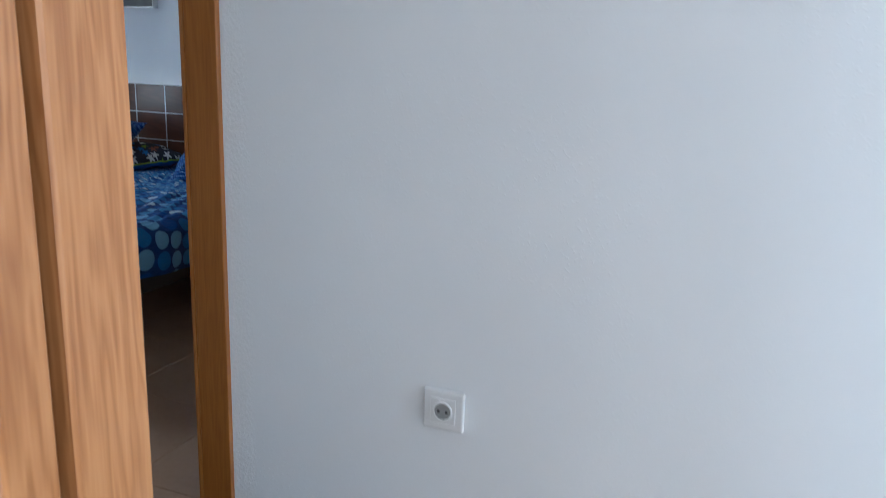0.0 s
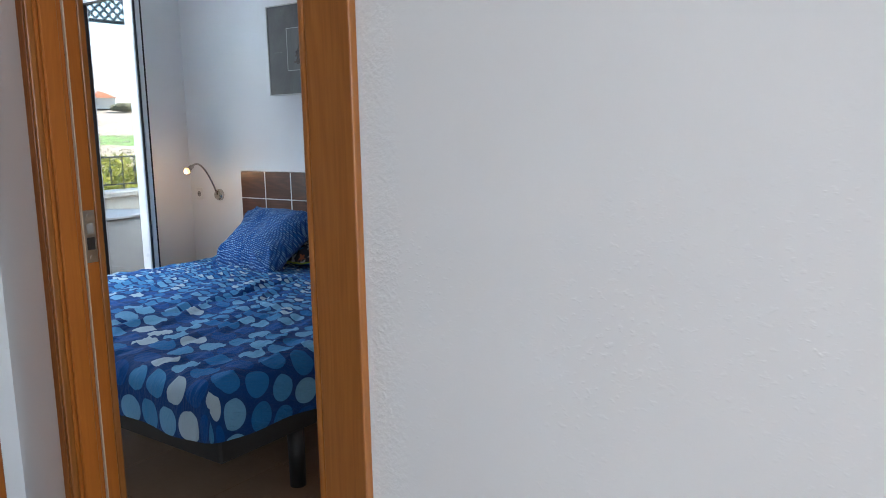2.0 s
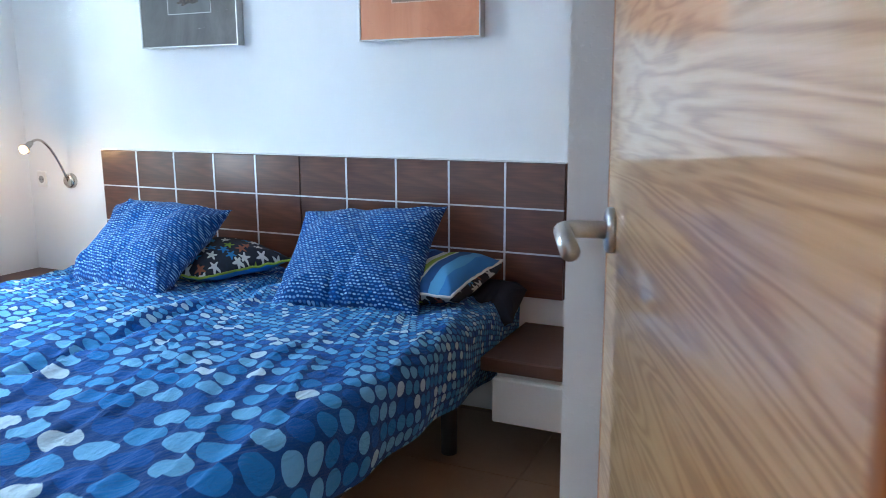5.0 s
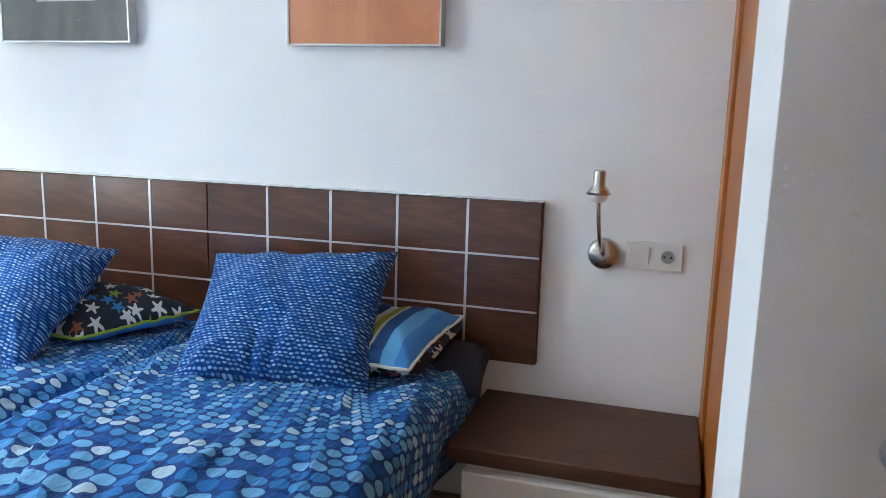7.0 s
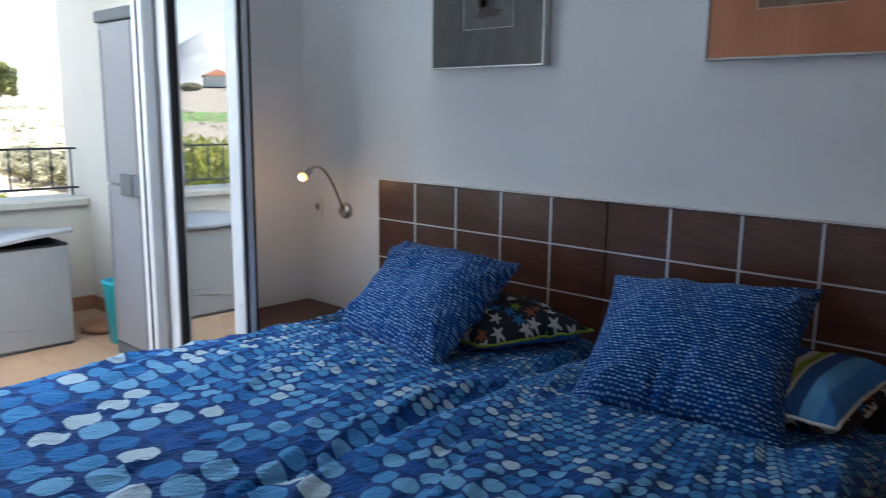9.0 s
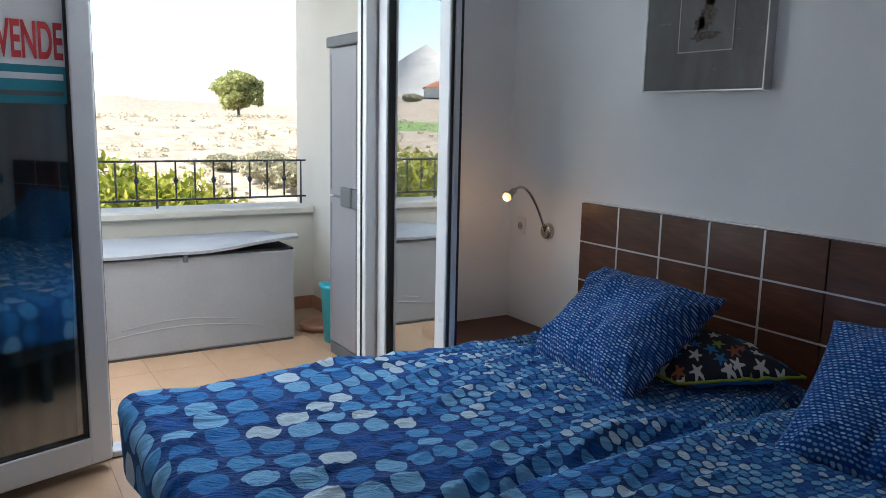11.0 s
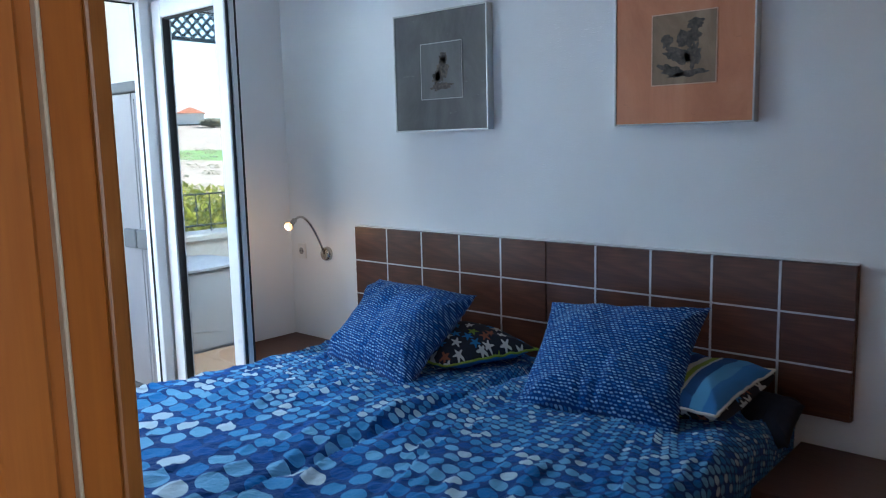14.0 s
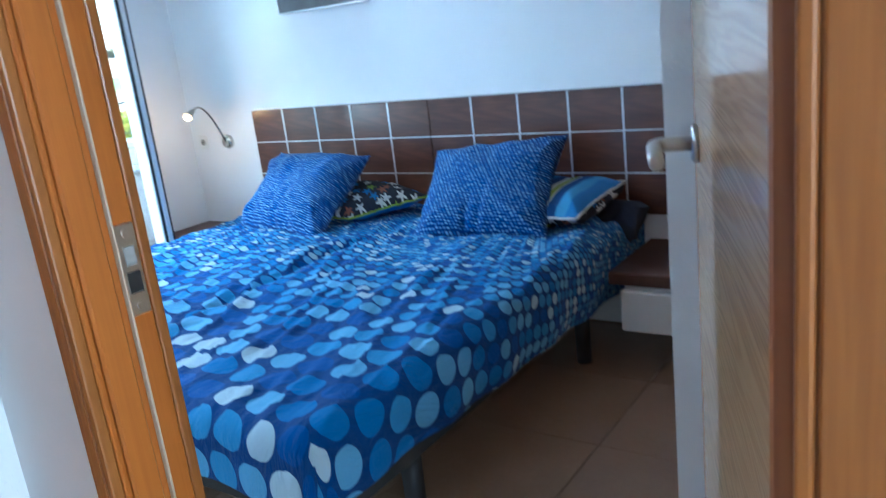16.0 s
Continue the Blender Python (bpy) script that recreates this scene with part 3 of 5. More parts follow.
def sheet_material():
    """Printed cotton: dots that shrink from the foot towards the head."""
    m, n, l, b = nodes_of("dotted_cotton")
    uv = coords(n, "UV")
    sep = n.new("ShaderNodeSeparateXYZ")
    l.new(uv, sep.inputs[0])
    s0, grow, v1 = 0.0102, 1.5, 1.5    # dot pitch at the head, its growth towards the foot, and where it stops growing
    c, s1, g1 = s0 * grow, s0 * math.exp(grow * v1), (1 - math.exp(-grow * v1)) / (s0 * grow)
    v = math_node(n, l, "MAXIMUM", math_node(n, l, "SUBTRACT", 0.02, sep.outputs[1]), 0.0)
    near = math_node(n, l, "EXPONENT", math_node(n, l, "MULTIPLY", math_node(n, l, "MINIMUM", v, v1), -grow))
    past = math_node(n, l, "DIVIDE", math_node(n, l, "MAXIMUM", math_node(n, l, "SUBTRACT", v, v1), 0.0), s1)
    row = math_node(n, l, "FLOOR", math_node(n, l, "ADD", math_node(n, l, "DIVIDE", math_node(n, l, "SUBTRACT", 1.0, near), c), past))
    mid = math_node(n, l, "ADD", row, 0.5)
    left = math_node(n, l, "SUBTRACT", 1.0, math_node(n, l, "MULTIPLY", math_node(n, l, "MINIMUM", mid, g1), c))
    vi = math_node(n, l, "ADD", math_node(n, l, "MULTIPLY", math_node(n, l, "LOGARITHM", left, math.e), -1.0 / grow), math_node(n, l, "MULTIPLY", math_node(n, l, "MAXIMUM", math_node(n, l, "SUBTRACT", mid, g1), 0.0), s1))
    si = math_node(n, l, "DIVIDE", s0, left)
    shift = math_node(n, l, "ADD", math_node(n, l, "MULTIPLY", row, 0.37), 50.0)
    q = math_node(n, l, "ADD", math_node(n, l, "DIVIDE", sep.outputs[0], si), shift)
    cell = math_node(n, l, "FLOOR", q)
    comb = n.new("ShaderNodeCombineXYZ")
    l.new(cell, comb.inputs[0])
    l.new(row, comb.inputs[1])
    wn_ = n.new("ShaderNodeTexWhiteNoise")
    wn_.noise_dimensions = "2D"
    l.new(comb.outputs[0], wn_.inputs["Vector"])
    cs = n.new("ShaderNodeSeparateColor")
    l.new(wn_.outputs["Color"], cs.inputs[0])
    du = math_node(n, l, "SUBTRACT", math_node(n, l, "SUBTRACT", math_node(n, l, "FRACT", q), 0.5), math_node(n, l, "MULTIPLY", math_node(n, l, "SUBTRACT", cs.outputs[1], 0.5), 0.06))
    dv = math_node(n, l, "SUBTRACT", math_node(n, l, "DIVIDE", math_node(n, l, "SUBTRACT", v, vi), si), math_node(n, l, "MULTIPLY", math_node(n, l, "SUBTRACT", cs.outputs[2], 0.5), 0.06))
    rr = math_node(n, l, "SQRT", math_node(n, l, "ADD", math_node(n, l, "MULTIPLY", du, du), math_node(n, l, "MULTIPLY", dv, dv)))
    disc = ramp(n, l, math_node(n, l, "ADD", rr, math_node(n, l, "MULTIPLY", cs.outputs[1], 0.03)), [(0.450, (1, 1, 1)), (0.464, (0, 0, 0))])
    pal = n.new("ShaderNodeValToRGB")
    pal.color_ramp.interpolation = "CONSTANT"
    stops = [(0.0, (0.006, 0.075, 0.29)), (0.14, (0.02, 0.15, 0.41)), (0.36, (0.06, 0.24, 0.50)), (0.62, (0.15, 0.36, 0.59)), (0.86, (0.41, 0.53, 0.62))]
    e = pal.color_ramp.elements
    while len(e) < len(stops):
        e.new(0.5)
    for q, (p, c) in enumerate(stops):
        e[q].position, e[q].color = p, (*c, 1)
    l.new(cs.outputs[0], pal.inputs[0])
    base = ramp(n, l, noise_tex(n, l, uv, 3.0, 3), [(0.3, (0.004, 0.040, 0.165)), (0.7, (0.007, 0.055, 0.21))])
    l.new(mix_col(n, l, disc, base, pal.outputs[0]), b.inputs["Base Color"])
    b.inputs["Roughness"].default_value = 0.85
    b.inputs["Specular IOR Level"].default_value = 0.2
    b.inputs["Sheen Weight"].default_value = 0.05
    turn = n.new("ShaderNodeMapping")
    turn.inputs["Rotation"].default_value = (0, 0, radians(14))
    l.new(uv, turn.inputs[0])
    folds = noise_tex(n, l, turn.outputs[0], 9, 4, 0.6, (2.4, 0.45, 1), 1.2)
    folds = math_node(n, l, "ABSOLUTE", math_node(n, l, "SUBTRACT", folds, 0.5))
    small = noise_tex(n, l, turn.outputs[0], 26, 4, 0.65, (1.8, 0.6, 1), 1.0)
    h = math_node(n, l, "ADD", math_node(n, l, "MULTIPLY", folds, 2.2), math_node(n, l, "MULTIPLY", small, 0.55))
    bumped(n, l, b, h, 1.0, 0.010)
    return m


M_SHEET = sheet_material()


def bedspread():
    """The sheet over both mattresses with its sides, hem and creases."""
    nx, ny = 170, 150
    drop = 0.255
    w, d = BX1 - BX0, BY1 - BY0
    rc = 0.060                         # edge rounding

    def fold(s, size, lo, hi):
        """Arc length s over the top (0..size) and down the sides: place along, drop."""
        if s < 0:
            q = -s
            if q < rc * math.pi / 2:
                a = q / rc
                return lo - 0 + rc - rc * math.sin(a) - rc, rc * (1 - math.cos(a))
            return lo - rc, rc + q - rc * math.pi / 2
        if s > size:
            p, z = fold(size - s, size, lo, hi)
            return hi + (lo - p), z
        return lo + s, 0.0

    us = np.concatenate([np.linspace(-drop, -0.002, 22), np.linspace(0, w - 2 * rc, nx), np.linspace(w - 2 * rc + 0.002, w - 2 * rc + drop, 22)])
    vs = np.concatenate([np.linspace(-drop, -0.002, 22), np.linspace(0, d - rc, ny)])
    verts, uvs = [], []
    for v in vs:
        v = 0.80 * v if v < 0 else v
        for u in us:
            short = 0.80 + 0.38 * max(0.0, v) / d      # the hem hangs lower towards the head
            u = u * short if u < 0 else (w - 2 * rc) + (u - (w - 2 * rc)) * short if u > w - 2 * rc else u
            px, zx = fold(u, w - 2 * rc, BX0 + rc, BX1 - rc)
            py, zy = fold(v, d, BY0 + rc, BY1)
            side = max(zx, zy)
            if zx > 0 and zy > 0:      # the corner turns as a quarter of a round
                qx, qy = (-u if u < 0 else u - (w - 2 * rc)), -v
                q = max(qx, qy)
                th = math.atan2(qy, qx)
                out, side = (rc * math.sin(q / rc), rc * (1 - math.cos(q / rc))) if q < rc * math.pi / 2 else (rc, rc + q - rc * math.pi / 2)
                px = (BX0 + rc - out * math.cos(th)) if u < 0 else (BX1 - rc + out * math.cos(th))
                py = BY0 + rc - out * math.sin(th)
            z = BZ - side
            p = Vector((px, py, 0))
            top = 1.0 if side < rc else max(0.0, 1 - (side - rc) / 0.1)
            crease = noise.noise(Vector((px * 2.2 + py * 1.3, py * 1.1 - px * 0.9, 3.1)))
            diag = noise.noise(Vector(((px * 0.96 + py * 0.28) * 11, (py * 0.96 - px * 0.28) * 1.6, 7.7)))
            fine = noise.noise(Vector(((px * 0.93 + py * 0.37) * 26, (py * 0.93 - px * 0.37) * 4, 1.7)))
            z += top * (0.010 * crease + 0.015 * (1 - abs(diag)) ** 4 * (0.6 + crease) + 0.009 * (1 - abs(fine)) ** 3)
            sharp = noise.noise(Vector(((px * 0.975 + py * 0.22) * 13 + crease, (py * 0.975 - px * 0.22) * 1.5, 21.3)))
            z += top * 0.014 * max(0.0, 1 - abs(sharp) * 3.6) ** 2 * (0.55 + 0.9 * abs(crease))
            groove = math.exp(-((px - 1.13 - 0.02 * math.sin(py * 3)) / 0.035) ** 2)
            z -= top * 0.035 * groove * (0.5 + 0.5 * min(1, max(0, (py + 1.9) / 0.6)))
            z += top * 0.016 * math.exp(-((px - 1.23) / 0.05) ** 2)
            z -= 0.018 * max(0, 1 - abs(py - BY1) / 0.3)
            if side > rc:              # waves and gathering in the hanging sides
                wave = 0.007 * math.sin((px if zy > zx else py) * 21 + 2 * crease) * min(1, side / 0.15)
                tuck = 0.02 * max(0.0, side - 0.16) / 0.08
                if zy >= zx:
                    py += -wave + tuck
                else:
                    px += (wave - tuck) * (1 if u > 0 else -1)
                z += 0.022 * noise.noise(Vector((px * 3, py * 3, 5))) * min(1, side / drop)
            verts.append((px, py, z))
            uvs.append((BX0 + rc + u, BY0 + rc + v))
    W_ = len(us)
    faces = [(j * W_ + i, j * W_ + i + 1, (j + 1) * W_ + i + 1, (j + 1) * W_ + i) for j in range(len(vs) - 1) for i in range(W_ - 1)]
    me = bpy.data.meshes.new("bedspread")
    me.from_pydata(verts, [], faces)
    layer = me.uv_layers.new(name="UVMap")
    co = np.array([uvs[lp.vertex_index] for lp in me.loops], dtype=np.float32).ravel()
    layer.data.foreach_set("uv", co)
    me.materials.append(M_SHEET)
    me.shade_smooth()
    return tagged(new("fitted_sheet", me), "wrinkled blue cotton sheet with pale dots over both mattresses", "bed sheet")


bedspread()
M_MATTRESS = plain("mattress_cloth", (0.55, 0.56, 0.60), (0.66, 0.67, 0.70), 12, 0.9)
xm = 1.13
for x0, x1 in ((BX0 + 0.02, xm - 0.012), (xm + 0.012, BX1 - 0.02)):
    bed = thing("bed", "single bed base on black legs with a mattress", "bed", group="pair of single beds pushed together")
    block("mattress", M_MATTRESS, bed, (x0, x1, BY0 + 0.025, BY1 - 0.005, 0.305, BZ - 0.075), 0.03, seg=3)
    block("base", M_BEDBASE, bed, (x0 + 0.045, x1 - 0.045, BY0 + 0.08, BY1 - 0.01, 0.215, 0.303), 0.008)
    for lx in (x0 + 0.10, x1 - 0.10):
        for ly in (BY0 + 0.43, BY1 - 0.36):
            bm = bmesh.new()
            rod(bm, (lx, ly, 0), (lx, ly, 0.215), 0.027, 0.029, 18)
            part("leg", bm, M_BLACK, bed, "round black leg", True)

# ---- headboard ----
hb = thing("headboard", "wall-mounted dark walnut headboard of squares with silver strips", "headboard")
CW, RH, HT = 0.22, 0.1615, 0.95
block("backing", M_SHELF, hb, (0.0, 2.2, 0.008, YH, HT - 3 * RH, HT), 0.002)
bm0 = bmesh.new()
cube(bm0, 0.0022, CW - 0.0022, -0.004, 0.0079, 0.0022, RH - 0.0022, 0.0012)
tile_mesh = done(bm0, "panel", M_HEAD)
for r in range(3):
    for c in range(10):
        ob = new("panel", tile_mesh)
        ob.parent = hb
        ob.location = (c * CW, 0, HT - (r + 1) * RH)
for c in (1, 2, 3, 4, 6, 7, 8, 9):
    block("strip", M_STRIP, hb, (c * CW - 0.0038, c * CW + 0.0038, -0.0055, 0.0075, HT - 3 * RH + 0.002, HT - 0.002), 0.0)
for r in (1, 2):
    block("strip", M_STRIP, hb, (0.003, 2.197, -0.0062, 0.0072, HT - r * RH - 0.0028, HT - r * RH + 0.0028), 0.0)
block("top_edge", M_STRIP, hb, (0.0, 2.2, 0.0, YH, HT + 0.0005, HT + 0.004), 0.0)

# ---- bedside shelves ----
def bedside(x0, x1, y0, z, label):
    t = thing("bedside_shelf", label, "bedside table", group="bedside shelves")
    block("top", M_SHELF, t, (x0, x1, y0, YH - 0.001, z - 0.045, z), 0.004)
    block("drawer_box", M_WHITE_LAM, t, (x0 + 0.05, x1 - 0.01, y0 + 0.02, YH - 0.001, z - 0.20, z - 0.046), 0.003)
    block("drawer_front", M_WHITE_LAM, t, (x0 + 0.045, x1, y0 - 0.012, y0 + 0.019, z - 0.205, z - 0.06), 0.004)
    return t


bedside(2.05, WX - 0.002, -0.405, 0.365, "dark walnut bedside shelf over a white drawer")
bedside(XW + 0.002, 0.13, -0.45, 0.345, "dark walnut bedside shelf in the corner by the balcony")

# ---- wall lamps ----
def wall_lamp(bx, bz, pts, label, lit, plate=1.0, head=None):
    t = thing("wall_lamp", label, "wall lamp", group="reading lamps")
    bm = bmesh.new()
    lathe(bm, [(0.036 * plate, 0), (0.037 * plate, 0.004), (0.035 * plate, 0.018), (0.030 * plate, 0.024), (0.012, 0.026)], 28, Matrix.Translation((bx, YH, bz)) @ Matrix.Rotation(radians(90), 4, "X"))
    part("wall_plate", bm, M_CHROME, t, "round satin nickel plate", True)
    bm = bmesh.new()
    tube(bm, pts, 0.0058, 10)
    part("gooseneck", bm, M_CHROME, t, "flexible nickel arm", True)
    e, d = Vector(pts[-1]), (Vector(pts[-1]) - Vector(pts[-2])).normalized()
    m = head or Matrix.Translation(e) @ d.to_track_quat("Z", "Y").to_matrix().to_4x4()
    bm = bmesh.new()
    lathe(bm, [(0.010, -0.004), (0.013, 0.0), (0.013, 0.028), (0.019, 0.034), (0.026, 0.046), (0.024, 0.046), (0.012, 0.03)], 24, m)
    part("spot_head", bm, M_CHROME, t, "", True)
    bm = bmesh.new()
    lathe(bm, [(0.006, 0.033), (0.017, 0.042), (0.020, 0.050), (0.015, 0.060), (0.004, 0.064)], 20, m)
    part("bulb", bm, M_BULB if lit else M_SOCKET, t, "glowing warm bulb" if lit else "unlit bulb", True)
    return e + d * 0.075


def arc(a, b, c, k=14):
    a, b, c = Vector(a), Vector(b), Vector(c)
    return [tuple(a * (1 - s) ** 2 + b * 2 * s * (1 - s) + c * s * s) for s in (i / k for i in range(k + 1))]


at = wall_lamp(-0.245, 0.795, arc((-0.245, 0.008, 0.795), (-0.235, -0.10, 1.05), (-0.225, -0.185, 0.985)), "lit nickel gooseneck lamp on the wall plate", True)
lamp_data = bpy.data.lights.new("reading_lamp_light", "POINT")
lamp_data.energy, lamp_data.color, lamp_data.shadow_soft_size = 0.21, (1.0, 0.55, 0.24), 0.02
new("reading_lamp_light", lamp_data).location = at
wall_lamp(2.376, 0.813, arc((2.376, 0.008, 0.813), (2.37, -0.105, 0.85), (2.362, -0.087, 1.000)), "unlit nickel gooseneck lamp beside the socket", False, 1.24,
          Matrix.Translation((2.362, -0.087, 1.052)) @ Matrix.Rotation(math.pi, 4, "X") @ Matrix.Diagonal((1.3, 1.3, 1.3, 1)))


# ---- sockets ----
def socket_face(parent, x, z, y):
    bm = bmesh.new()
    lathe(bm, [(0.0215, 0), (0.0215, 0.002), (0.0195, 0.003), (0.0185, 0.0005)], 28, Matrix.Translation((x, y, z)) @ Matrix.Rotation(radians(90), 4, "X"))
    cup = part("socket_ring", bm, M_SOCKET, parent, "", True)
    bm = bmesh.new()
    rod(bm, (x, y - 0.0002, z), (x, y - 0.0018, z), 0.0178, seg=28)
    part("socket_cup", bm, M_HOLE, cup, "grey recessed cup")
    for s in (-1, 1):
        bm = bmesh.new()
        rod(bm, (x + s * 0.009, y - 0.0019, z), (x + s * 0.009, y - 0.0026, z), 0.0035, seg=10)
        part("pin_hole", bm, M_BLACK, cup)


s = thing("socket_and_switch", "white double plate with light switch and socket", "socket")
block("plate", M_SOCKET, s, (2.436, 2.592, YH - 0.010, YH, 0.777, 0.857), 0.004, seg=2)
block("rocker", M_SOCKET, s, (2.449, 2.502, YH - 0.0145, YH - 0.0101, 0.790, 0.844), 0.002)
socket_face(s, 2.552, 0.817, YH - 0.0101)
s = thing("wall_socket", "small white socket near the corner by the lamp", "socket")
block("plate", M_SOCKET, s, (-0.475, -0.415, YH - 0.009, YH, 0.755, 0.835), 0.003, seg=2)
socket_face(s, -0.445, 0.795, YH - 0.0091)
s = thing("wall_socket", "white single socket low on the corridor wall", "socket")
block("plate", M_SOCKET, s, (3.575, 3.665, YD - 0.012, YD, 0.412, 0.500), 0.004, seg=2)
block("cover", M_SOCKET, s, (3.592, 3.648, YD - 0.0135, YD - 0.0121, 0.428, 0.484), 0.001)
socket_face(s, 3.62, 0.456, YD - 0.0136)


# ---- pictures ----
def paint_mat(name, cols, streak, edge):
    m, n, l, b = nodes_of(name)
    co = coords(n)
    a = noise_tex(n, l, co, 5, 6, 0.65, (1, 1, 0.5), 0.5)
    c = noise_tex(n, l, co, 16, 5, 0.7, (0.6, 1, 1.8), 0.8)
    base = ramp(n, l, a, [(0.3, cols[0]), (0.5, cols[1]), (0.72, cols[2])])
    spots = ramp(n, l, c, [(0.64, (0, 0, 0)), (0.74, (1, 1, 1))])
    l.new(mix_col(n, l, math_node(n, l, "MULTIPLY", spots, edge), base, streak), b.inputs["Base Color"])
    b.inputs["Roughness"].default_value = 0.55
    bumped(n, l, b, c, 0.25, 0.002)
    return m


M_PIC_G = paint_mat("grey_painting", ((0.070, 0.068, 0.066), (0.115, 0.112, 0.108), (0.17, 0.165, 0.158)), (0.42, 0.41, 0.39), 0.75)
M_PIC_O = paint_mat("orange_painting", ((0.48, 0.17, 0.075), (0.58, 0.23, 0.11), (0.66, 0.30, 0.16)), (0.34, 0.12, 0.06), 0.5)
M_IN_G = paint_mat("grey_inset", ((0.10, 0.098, 0.096), (0.14, 0.138, 0.135), (0.19, 0.187, 0.18)), (0.06, 0.06, 0.06), 0.5)
M_IN_O = paint_mat("ochre_inset", ((0.16, 0.10, 0.055), (0.26, 0.17, 0.10), (0.40, 0.28, 0.18)), (0.05, 0.035, 0.025), 0.9)
M_INK = plain("charcoal_ink", (0.030, 0.028, 0.026), (0.17, 0.14, 0.11), 70, 0.8)
M_FRAME = plain("silver_frame", (0.50, 0.50, 0.49), (0.62, 0.62, 0.60), 20, 0.35, 0.7)


def picture(x0, x1, z0, z1, face, inset, bx, line, blobs, label):
    t = thing("picture", label, "picture", group="pictures over the bed")
    yf = -0.012
    f = 0.006
    block("canvas", face, t, (x0 + f, x1 - f, yf + 0.004, YH - 0.002, z0 + f, z1 - f), 0.001)
    for a in ((x0, x0 + f, z0, z1), (x1 - f, x1, z0, z1), (x0 + f, x1 - f, z0, z0 + f), (x0 + f, x1 - f, z1 - f, z1)):
        block("frame_bar", M_FRAME, t, (a[0], a[1], yf, YH - 0.001, a[2], a[3]), 0.001)
    ix0, ix1, iz0, iz1 = bx
    block("inset", inset, t, (ix0, ix1, yf + 0.0022, yf + 0.0042, iz0, iz1), 0.0)
    e = 0.0035
    for a in ((ix0 - e, ix0, iz0 - e, iz1 + e), (ix1, ix1 + e, iz0 - e, iz1 + e), (ix0, ix1, iz0 - e, iz0), (ix0, ix1, iz1, iz1 + e)):
        block("inset_line", line, t, (a[0], a[1], yf + 0.0015, yf + 0.0042, a[2], a[3]), 0.0)
    for cx, cz, rx, rz, tilt in blobs:
        bm = bmesh.new()
        m = Matrix.Translation((ix0 + cx * (ix1 - ix0), yf + 0.0018, iz0 + cz * (iz1 - iz0))) @ Matrix.Rotation(radians(tilt), 4, "Y") @ Matrix.Diagonal((rx, 1, rz, 1))
        ring = []
        for k in range(36):
            a = 2 * math.pi * k / 36
            q = 1 + 0.55 * noise.noise(Vector((2.2 * math.cos(a) + cx * 31, 2.2 * math.sin(a) + cz * 17, rx * 90))) + 0.18 * noise.noise(Vector((7 * math.cos(a), 7 * math.sin(a) + cz * 40, cx * 50)))
            ring.append(bm.verts.new(m @ Vector((q * math.cos(a), 0, q * math.sin(a)))))
        bm.faces.new(ring)
        part("ink_shape", bm, M_INK, t)
    return t


M_LINE_O = plain("pale_salmon_line", (0.60, 0.36, 0.24), (0.70, 0.46, 0.33), 30, 0.6)
M_LINE = plain("pale_line", (0.42, 0.41, 0.40), (0.52, 0.51, 0.49), 30, 0.6)
picture(0.312, 0.832, 1.389, 1.887, M_PIC_G, M_IN_G, (0.473, 0.698, 1.525, 1.752), M_LINE,
        [(0.52, 0.50, 0.034, 0.050, 12), (0.56, 0.74, 0.022, 0.018, 0), (0.48, 0.22, 0.062, 0.015, -6), (0.38, 0.38, 0.022, 0.024, 28)],
        "square grey painting with small abstract drawing in silver frame")
picture(1.398, 1.886, 1.382, 1.880, M_PIC_O, M_IN_O, (1.540, 1.760, 1.515, 1.742), M_LINE_O,
        [(0.58, 0.64, 0.040, 0.030, -18), (0.42, 0.40, 0.052, 0.022, 14), (0.66, 0.40, 0.024, 0.040, 10), (0.30, 0.20, 0.046, 0.018, 20), (0.70, 0.83, 0.030, 0.016, 0), (0.58, 0.14, 0.060, 0.010, -5), (0.24, 0.62, 0.018, 0.024, 0)],
        "square orange painting with dark ink drawing in silver frame")


